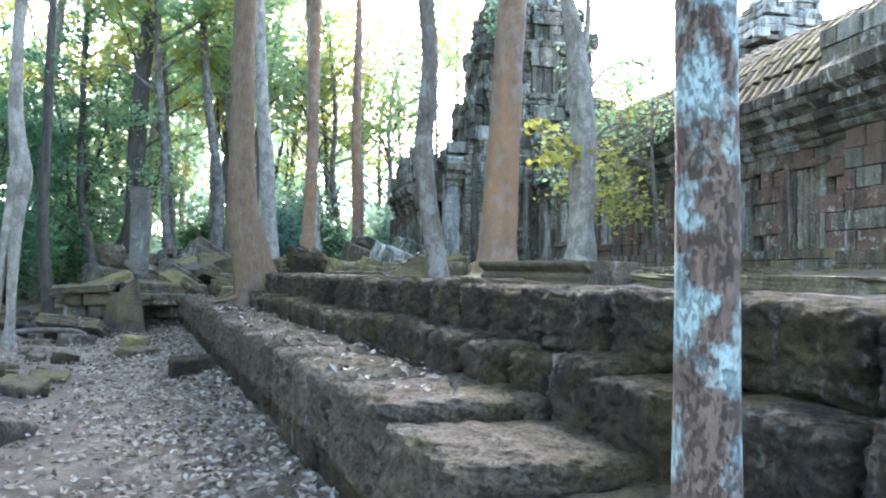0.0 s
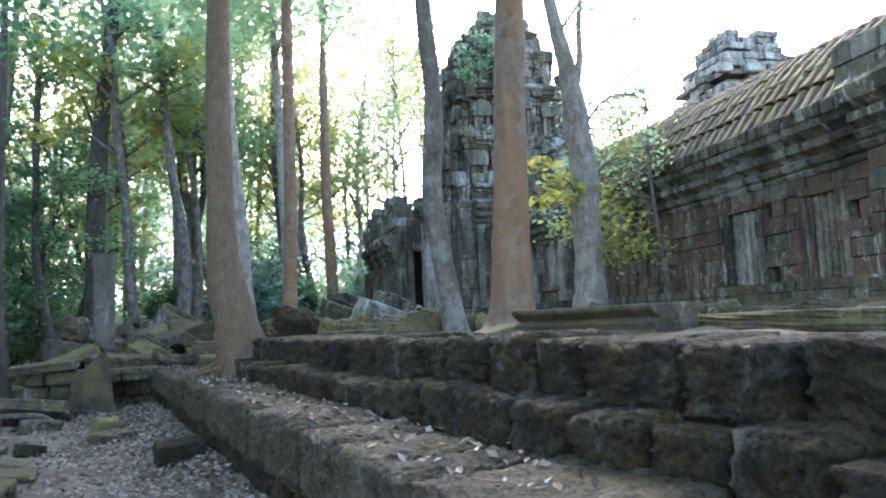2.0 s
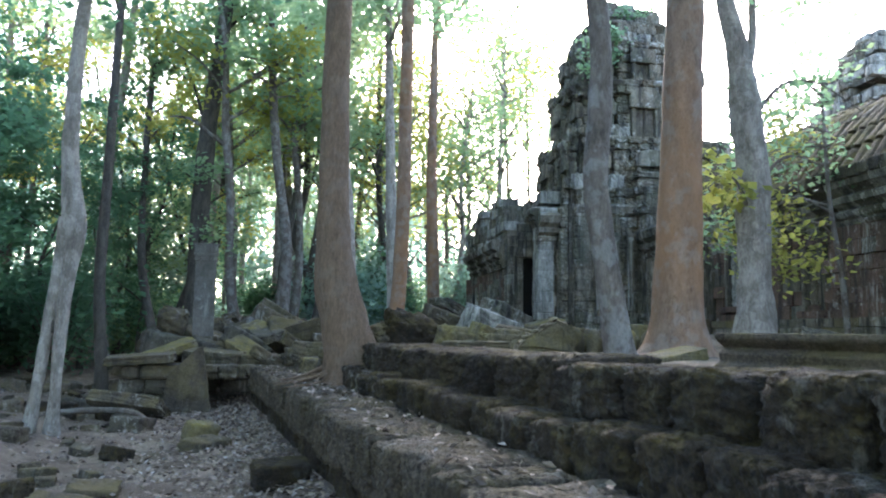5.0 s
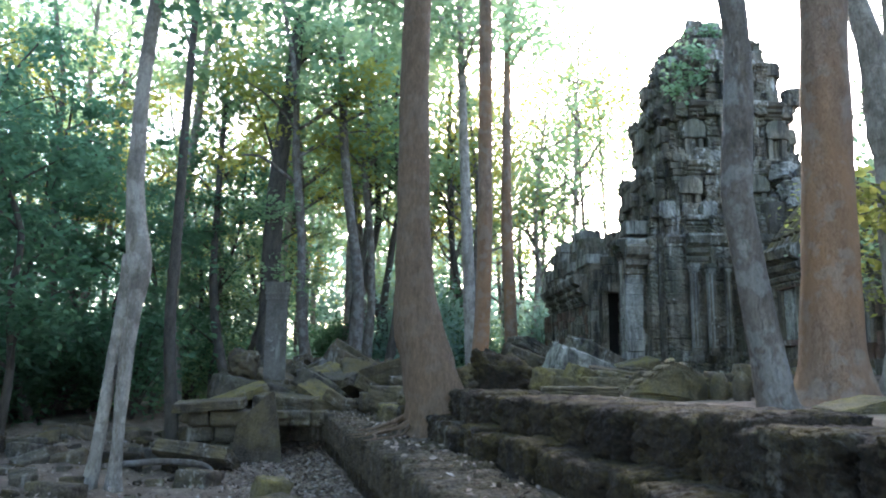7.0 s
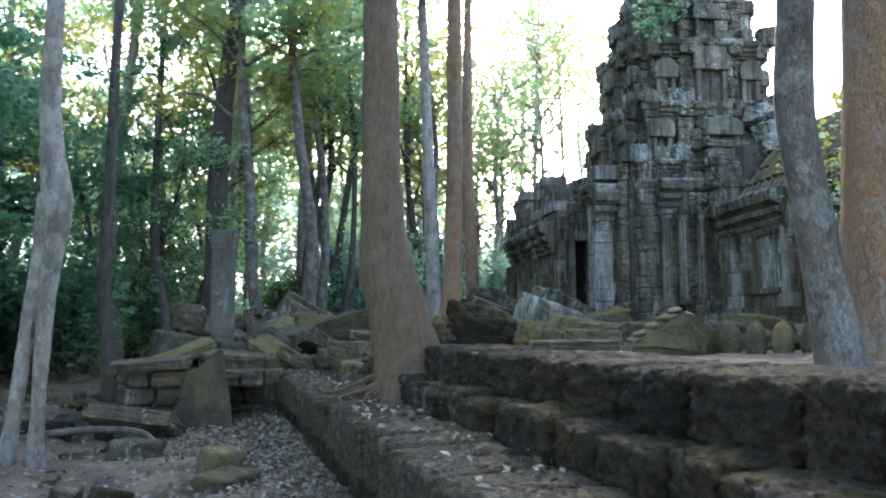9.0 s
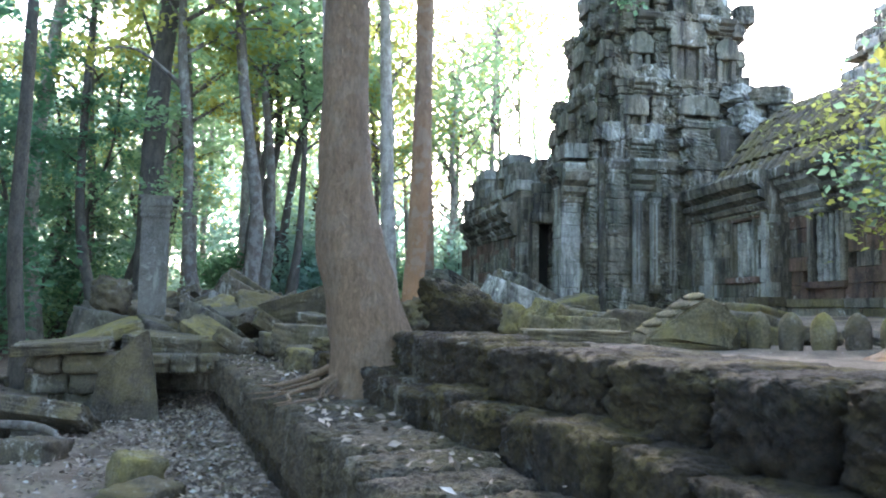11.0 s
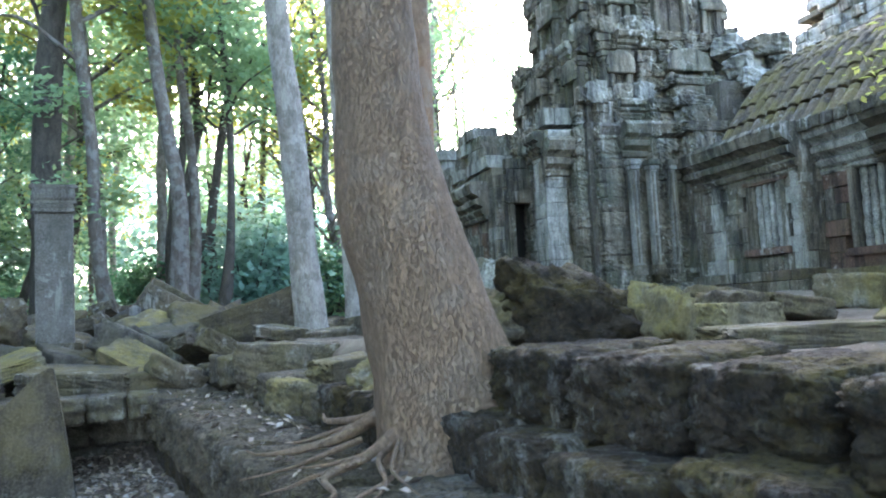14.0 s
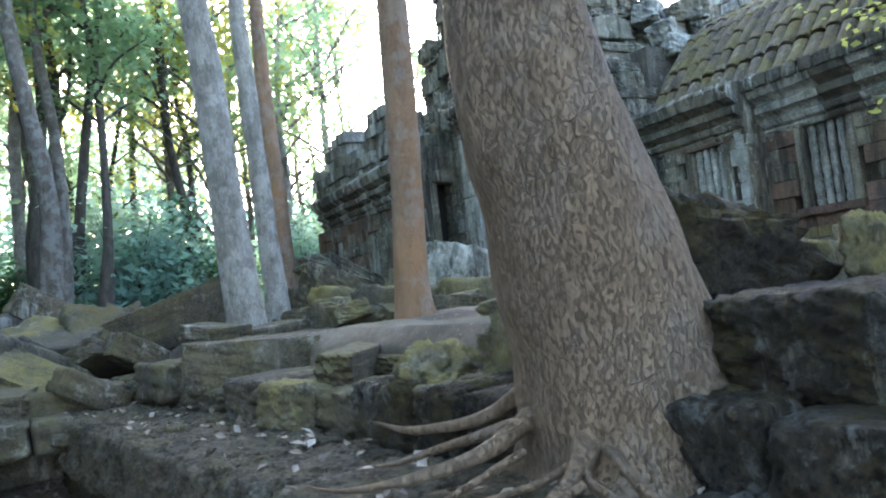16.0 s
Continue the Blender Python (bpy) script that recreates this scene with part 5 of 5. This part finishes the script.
for x, y, z, sx, sy, sz, rx, ry, rz, mat, kind in (
    (2.72, 14.6, 1.55, 0.86, 0.66, 0.56, 4, 26, -20, LATERITE, "boulder"), (2.3, 14.65, 1.5, 0.5, 0.45, 0.42, 14, -18, 30, RUBBLE, "boulder"), (3.16, 14.09, 1.53, 0.26, 0.22, 0.34, 0, 14, 20, MOSSY, "boulder"),
    (3.45, 14.6, 1.45, 0.34, 0.3, 0.28, 0, 8, 10, MOSSY, "mid"), (4.1, 14.7, 1.46, 0.62, 0.34, 0.24, 0, 2, 15, MOSSY, "slab"), (4.0, 15.5, 1.5, 0.5, 0.42, 0.36, 10, 24, 30, MOSSY, "slab"),
    (3.5, 13.45, 1.42, 0.9, 0.45, 0.12, 0, 0, -8, RUBBLE, "slab"), (5.6, 13.9, 1.46, 0.8, 0.5, 0.3, 5, 9, 24, RUBBLE, "mid"),
    (3.3, 20.0, 1.4, 1.0, 0.7, 0.5, 15, 10, 40, RUBBLE, "mid"), (5.2, 21.5, 1.75, 1.3, 0.9, 0.7, 12, 18, 20, PALE_STONE, "slab"), (6.2, 24.6, 1.95, 1.4, 1.0, 0.8, 10, 22, 30, SANDSTONE, "slab"),
    (6.5, 23.4, 1.6, 1.8, 0.7, 0.35, 0, 0, 5, RUBBLE, "slab"), (5.6, 24.8, 1.6, 1.1, 0.9, 0.8, 6, 12, 60, RUBBLE, "mid"), (7.2, 23.8, 1.7, 1.0, 0.7, 0.5, 8, -14, 10, MOSSY, "mid"),
    (4.8, 26.5, 1.8, 1.6, 1.1, 0.8, 10, 20, 10, RUBBLE, "slab"), (5.4, 28.2, 2.2, 1.9, 1.3, 0.35, 0, 24, 20, SANDSTONE, "slab"), (5.0, 29.4, 1.6, 1.2, 1.0, 1.0, 0, 0, 20, RUBBLE, "mid"),
    (1.27, 18.35, 1.16, 1.08, 0.6, 0.4, 0, 3, -4, RUBBLE, "slab"), (0.75, 19.3, 1.05, 0.9, 0.5, 0.34, 0, 0, 100, RUBBLE, "mid"),
    (2.1, 20.4, 1.3, 1.5, 0.5, 0.3, 3, -4, 8, RUBBLE, "slab"), (0.85, 21.9, 1.5, 2.3, 0.5, 0.6, 0, -17, -22, RUBBLE, "slab"),
    (2.6, 19.35, 1.24, 2.5, 0.26, 0.2, 0, 0, 53, RUBBLE, "slab"), (1.95, 17.3, 1.16, 2.1, 0.24, 0.2, 5, 0, 57, RUBBLE, "slab"), (2.45, 16.95, 1.08, 1.2, 0.7, 0.2, 2, 0, 10, RUBBLE, "slab"), (3.1, 20.4, 1.34, 1.5, 0.5, 0.3, 0, 3, 20, MOSSY, "slab"),
    (2.9, 16.4, 1.2, 1.1, 0.5, 0.2, 0, 0, -10, MOSSY, "slab"), (1.3, 16.6, 0.95, 0.6, 0.45, 0.3, 4, 6, 20, MOSSY, "near"), (1.75, 15.75, 1.05, 0.6, 0.42, 0.44, 6, -18, 40, MOSSY, "boulder"), (2.15, 15.45, 1.15, 0.45, 0.4, 0.5, 6, 20, 30, MOSSY, "boulder"),
    (3.9, 20.8, 1.45, 0.9, 0.6, 0.5, 6, 4, 10, MOSSY, "mid"), (4.5, 20.2, 1.45, 1.0, 0.6, 0.5, 0, 6, -10, MOSSY, "mid"), (3.2, 21.4, 1.5, 1.0, 0.6, 0.5, 4, 10, 24, MOSSY, "mid"), (2.8, 20.6, 1.4, 0.5, 0.4, 0.5, 0, 0, 30, MOSSY, "mid"),
    (4.9, 17.6, 1.45, 0.9, 0.7, 0.4, 5, 5, 50, MOSSY, "mid"), (5.6, 16.4, 1.45, 1.1, 0.6, 0.35, 0, 6, 12, RUBBLE, "mid"), (6.4, 18.3, 1.5, 0.9, 0.6, 0.4, 8, 6, 70, RUBBLE, "mid"), (7.3, 16.8, 1.55, 0.9, 0.7, 0.4, 3, 8, 24, MOSSY, "mid"), (5.5, 19.2, 1.5, 1.2, 0.6, 0.4, 4, 9, -14, RUBBLE, "mid"),
):
    rock("fallen_block", kind, mat, pose(x, y, z, rx, ry, rz), (sx, sy, sz), {RUBBLE: "grey-brown fallen temple block on the terrace", MOSSY: "yellow-mossed fallen block on the terrace", LATERITE: "dark pitted laterite boulder on the wall top"}.get(mat, "pale fallen sandstone slab by the temple"), "stone block", "fallen temple blocks")


for i in range(95):
    u, v = RNG.uniform(14.8, 27), RNG.uniform(0.9, 4.2)
    if i > 60:
        u, v = RNG.uniform(7, 24), RNG.uniform(2.6, 6.2)
    if i > 80:
        u, v = RNG.uniform(19.3, 24), RNG.uniform(-2.8, 0.6)
    s = RNG.uniform(0.22, 0.6)
    p = ter(u, v, float(ground_height(np.array(u), np.array(v))) + s * 0.14 + (0.55 if v < 0.7 else 0.25 if v < 1.5 else 0))
    if (u < 19.5 and -0.2 < v < 2.6 and i <= 80) or (Vector(p[:2]) - Vector((2.7, 18.1))).length < 0.9 or (Vector(p[:2]) - Vector((5.46, 11.46))).length < 0.8:
        continue
    rock("rubble_block", ("mid", "slab")[i % 2], (RUBBLE, MOSSY, RUBBLE, DARK_SHADED_STONE, RUBBLE)[i % 5], pose(*p, RNG.uniform(-14, 14), RNG.uniform(-18, 18), RNG.uniform(0, 180)), (s * RNG.uniform(1, 1.9), s, s * RNG.uniform(0.28, 0.55)), "small tumbled squared block among the ruins", "stone block", "small rubble")


# leaf clusters added at the tower in place of nearer tree foliage
creeper = thing("creeper", 9.5, 24.75, 8.9, "green leaf clusters placed at the tower for nearer tree foliage", "plant")
f0 = np.array((9.5, 24.75, 8.9))
add_limb(creeper, f0, [(9.5, 24.85, 8.9, 0.02), (9.4, 24.95, 9.8, 0.018), (9.6, 25.2, 10.8, 0.014), (9.8, 25.6, 11.9, 0.006)], BARK_GREY, "stem", 6)
add_crown(creeper, f0, np.array((9.4, 24.95, 10.3)), (0.8, 0.3, 1.2), 420, 0.17, LEAF, 701, 16, "foliage")
add_crown(creeper, f0, np.array((10.7, 26.1, 12.0)), (1.0, 0.8, 0.35), 420, 0.15, LEAF, 702, 16, "foliage")


# ---- forest ----
def forest_tree(seed, height, crown_z, radius, leaves, size, leaf, bark_mat, lean=0.6):
    rng = np.random.default_rng(seed)
    t = thing("forest_tree", 0, 0, 0, "slender forest tree with thin leafy crown", "tree", "forest trees")
    pts, x, y = [], 0.0, 0.0
    for k in range(7):
        z = height * k / 6
        pts.append((x, y, z, (0.26 if k else 0.4) * height / 15 * (1 - 0.13 * k) * rng.uniform(0.55, 0.75)))
        x, y = x + rng.normal() * lean * 0.35, y + rng.normal() * lean * 0.35
    p = smooth_path(pts, 3)
    v, f = tube(p, 9, seed, 0.05, 1.5)
    put("trunk", mesh_of("trunk", v, f, bark_mat), t)
    clumps = []
    for k in range(10):
        z = rng.uniform(crown_z, height * 0.97)
        i = int(np.searchsorted(p[:, 2], z)) - 1
        st, a = p[i, :3], rng.uniform(0, 6.28)
        ln = radius * rng.uniform(0.45, 1.0)
        mid = st + h_unit(a) * ln * 0.5 + (0, 0, ln * 0.35)
        en = st + h_unit(a + rng.normal() * 0.3) * ln + (0, 0, ln * rng.uniform(0.3, 0.75))
        v, f = tube(smooth_path([(*st, p[i, 3] * 0.5), (*mid, p[i, 3] * 0.33), (*en, 0.012)], 3), 5, k, 0)
        put("branch", mesh_of("branch", v, f, bark_mat), t)
        for c in (mid * 0.4 + en * 0.6, en, en + rng.normal(size=3) * 0.6, en + rng.normal(size=3) * 0.6, mid + rng.normal(size=3) * 0.5, mid + rng.normal(size=3) * 0.6):
            clumps.append(c)
    c = np.array(clumps)
    at = c[rng.integers(0, len(c), leaves)] + rng.normal(size=(leaves, 3)) * (0.3, 0.3, 0.17) * radius / 2.6
    v, f = leaf_arrays(at, size, rng)
    put("crown", mesh_of("crown", v, f, leaf, False), t)
    return t


PROTO = [
    forest_tree(201, 15, 5.5, 3.0, 2300, 0.22, LEAF, BARK_DARK), forest_tree(202, 17, 7.5, 3.4, 2300, 0.24, LEAF, BARK_GREY), forest_tree(203, 12, 3.5, 2.6, 2500, 0.18, LEAF, BARK_DARK, 1.0),
    forest_tree(204, 9, 1.8, 2.4, 3300, 0.18, LEAF_DARK, BARK_DARK, 0.9), forest_tree(205, 14, 5, 3.0, 2300, 0.182, LEAF_YELLOW, BARK_GREY), forest_tree(206, 19, 9, 4.0, 2300, 0.26, LEAF, BARK_WHITE),
    forest_tree(207, 7, 0.8, 2.2, 3800, 0.16, LEAF_DARK, BARK_DARK, 0.8), forest_tree(208, 6, 0.5, 2.2, 3300, 0.18, LEAF_HAZED, BARK_DARK, 0.8),
]


def bush(seed, leaf):
    rng = np.random.default_rng(seed)
    t = thing("bush", 0, 0, 0, "dense green undergrowth shrub", "bush", "undergrowth")
    stems = []
    c = []
    for k in range(16):
        a, r = rng.uniform(0, 6.28), rng.uniform(0.3, 1.6)
        en = h_unit(a) * r + (0, 0, rng.uniform(0.6, 2.6))
        stems.append(tube(smooth_path([(0, 0, 0, 0.03), (*(en * 0.5 + (0, 0, 0.2)), 0.02), (*en, 0.006)], 3), 5, k, 0))
        c += [en, en * 0.7]
    v, f = joined(stems)
    put("stem", mesh_of("stem", v, f, BARK_DARK), t)
    c = np.array(c)
    v, f = leaf_arrays(c[rng.integers(0, len(c), 2300)] + rng.normal(size=(2300, 3)) * (0.4, 0.4, 0.3), 0.17, rng)
    put("foliage", mesh_of("foliage", v, f, leaf, False), t)
    return t


BUSHES = [bush(301, LEAF), bush(302, LEAF_DARK), bush(303, LEAF_HAZED)]


def free(x, y):
    """Whether a place lies in the forest and not in the temple, on the path or in the clearing."""
    if x > 4.5 and 0 < y < 36:
        return False
    p = TM.inverted() @ Vector((x, y, 0))
    u, v = p.x, -p.y
    return not (-3 < u < 29 and -7 < v < 5) and not (u < 19 and -10 < v < 6)


def floor_z(x, y):
    p = TM.inverted() @ Vector((x, y, 0))
    return float(ground_height(np.array(p.x), np.array(-p.y))) - 0.05


used = set()


def plant(proto, x, y, s):
    m = pose(x, y, floor_z(x, y), 0, 0, RNG.uniform(0, 360))
    if proto not in used:
        used.add(proto)
        proto.matrix_basis = m
        ob = proto
    else:
        ob = copy_thing(proto, m)
    ob.scale = (s, s, s * RNG.uniform(0.9, 1.12))


count = 0
while count < 92:
    a, d = radians(RNG.uniform(-52, 24)), RNG.uniform(19, 62)
    x, y = 1.2 + d * math.sin(a), 6 + d * math.cos(a)
    if not free(x, y) or (radians(1.5) < a < radians(14) and RNG.random() < 0.88):
        continue
    far = d > 38
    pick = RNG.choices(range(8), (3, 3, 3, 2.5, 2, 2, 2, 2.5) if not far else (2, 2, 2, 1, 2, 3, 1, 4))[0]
    if radians(-20) < a < radians(-7) and d > 22 and RNG.random() < 0.3:
        pick = 4
    plant(PROTO[pick], x, y, RNG.uniform(0.85, 1.2))
    count += 1
for i in range(170):
    a, d = radians(RNG.uniform(-54, 16)), RNG.uniform(28, 58)
    x, y = 1.2 + d * math.sin(a), 6 + d * math.cos(a)
    if free(x, y):
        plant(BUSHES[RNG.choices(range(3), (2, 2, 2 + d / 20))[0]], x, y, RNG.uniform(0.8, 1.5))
for x, y, k in ((-7, 20.5, 6), (-8.5, 25, 6), (-6.8, 29, 6), (-10, 29, 3), (-7.5, 33.5, 6), (-11, 22, 6), (-9, 18, 6), (-12.5, 30, 6), (-5.8, 32, 6)):
    plant(PROTO[k], x, y, RNG.uniform(0.95, 1.25))
for i in range(16):
    x, y = RNG.uniform(-15, -6), RNG.uniform(21, 34)
    plant(BUSHES[1], x, y, RNG.uniform(0.8, 1.3))
plant(PROTO[4], -2.2, 34, 1.15)
plant(PROTO[4], -6.5, 36, 1.2)
for k in range(13):
    a, d = radians(RNG.uniform(-13, 5)), RNG.uniform(30, 50)
    x, y = 1.2 + d * math.sin(a), 6 + d * math.cos(a)
    if free(x, y):
        plant(PROTO[(2, 0, 5, 4, 1)[k % 5]], x, y, RNG.uniform(0.85, 1.15))
# mostly unseen trees beside and behind the walker, added to block sky light
for x, y, k in ((-9, 14, 3), (-10, 9, 0), (-7.5, 4, 2), (-9, -2, 0), (-5, -7, 1), (1, -9, 2), (6, -8, 0), (11, -5, 1), (8.2, 1.6, 1), (7.4, -2.2, 0), (9.0, 4.6, 1), (-13, 4, 1), (-14, 17, 0), (-8, 19, 6), (-9.5, 23, 3), (-12, 26, 6), (-7.5, 27, 6)):
    plant(PROTO[k], x, y, RNG.uniform(0.9, 1.2))

for k, (x, y, ln) in enumerate(((6.6, 38.0, 0.9), (4.3, 36.0, -0.8), (5.6, 41, 0.4), (3.0, 39, 0.3), (8.2, 43, -0.5), (7.0, 46, 0.6), (14, 42, -0.6), (17, 40, 0.5), (8.8, 39.5, 0.6), (10.4, 43, -0.7), (9.6, 47, 0.8), (12.2, 46, -0.4))):
    tall = 6.5 if k > 7 else 1.5
    rng = np.random.default_rng(500 + k)
    t, foot = tree_thing("bare_tree", "thin nearly bare tree against the bright sky", [(x, y, 0.8, 0.2), (x + 0.1, y, 3, 0.16), (x + ln * 0.4, y, 6, 0.13), (x + ln * 0.3, y, 9, 0.1), (x + ln, y, 13 + tall, 0.05)], BARK_WHITE if k % 2 == 0 else BARK_GREY, 10, 50 + k, 0.05, group="bare trees")
    for q in range(16):
        z = rng.uniform(3.5, 11.5 + tall)
        st, a = np.array((x + ln * z / 15, y, z)), rng.uniform(0, 6.28)
        en = st + h_unit(a) * rng.uniform(1.2, 2.8) + (0, 0, rng.uniform(1.2, 2.6))
        add_limb(t, foot, [(*st, 0.06), (*((st + en) / 2 + rng.normal(size=3) * 0.25), 0.04), (*en, 0.01)], BARK_GREY, "branch", 6, q)
    add_crown(t, foot, np.array((x + ln * 0.4, y, 9.5 + tall)), (3.2, 3.2, 5.0), 3000, 0.2, LEAF_YELLOW if k % 2 else LEAF, 600 + k, 46)

# unseen outer trees, added to darken the faces turned towards the walker
for i in range(46):
    a, d = radians(RNG.uniform(75, 320)), RNG.uniform(11, 30)
    x, y = 1.5 + d * math.sin(a), 5 + d * math.cos(a)
    if x < -8 or y < -7:
        plant(PROTO[RNG.choice((0, 1, 2, 3, 3, 6))], x, y, RNG.uniform(1.0, 1.35))

# far woods, past where single trees can be told apart
rng = np.random.default_rng(77)
n_clump, per = 5200, 46
a, d = rng.uniform(-1.1, 1.3, n_clump), rng.uniform(52, 85, n_clump)
tall = 9.0 + 10.0 / (1 + np.exp((a - 0.02) * 22)) + 2 * np.sin(a * 9) + 2.5 * np.sin(a * 23)
c = np.stack([1 + d * np.sin(a), 6 + d * np.cos(a), 0.4 + rng.uniform(0, 1, n_clump) ** 1.15 * tall], 1)
c = np.repeat(c, per, 0) + rng.normal(size=(n_clump * per, 3)) * (1.15, 1.15, 0.7)
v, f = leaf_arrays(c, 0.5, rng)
tagged(put("far_woods", mesh_of("far_woods", v, f, LEAF_HAZED, False)), "hazy green wall of distant forest", "woods", kind="stuff")

# ---- leaf litter ----
rng = np.random.default_rng(5)
n_l = 20000
u = rng.uniform(-2, 22, n_l)
vv = np.where(rng.random(n_l) < 0.6, -np.abs(rng.normal(0.35, 0.85, n_l)), rng.uniform(-6, 0, n_l))
vv = np.where((rng.random(n_l) < 0.035) & (u > 4.4), rng.uniform(0.05, 0.7, n_l), vv)
z = np.where(vv > 0, np.where(u > 4.2, 0.872, 0.71), ground_height(u, vv) + 0.02)
for i in range(n_l):
    if vv[i] < 0:
        z[i] += ground_noise(u[i], vv[i])
v, f = leaf_arrays(np.stack([u, -vv, z + rng.uniform(0, 0.02, n_l)], 1), 0.07, rng, 0.28, 0.12)
tagged(put("leaf_litter", mesh_of("leaf_litter", v, f, LITTER, False), None, TM), "scattered dry brown and grey fallen leaves", "leaves", kind="stuff")
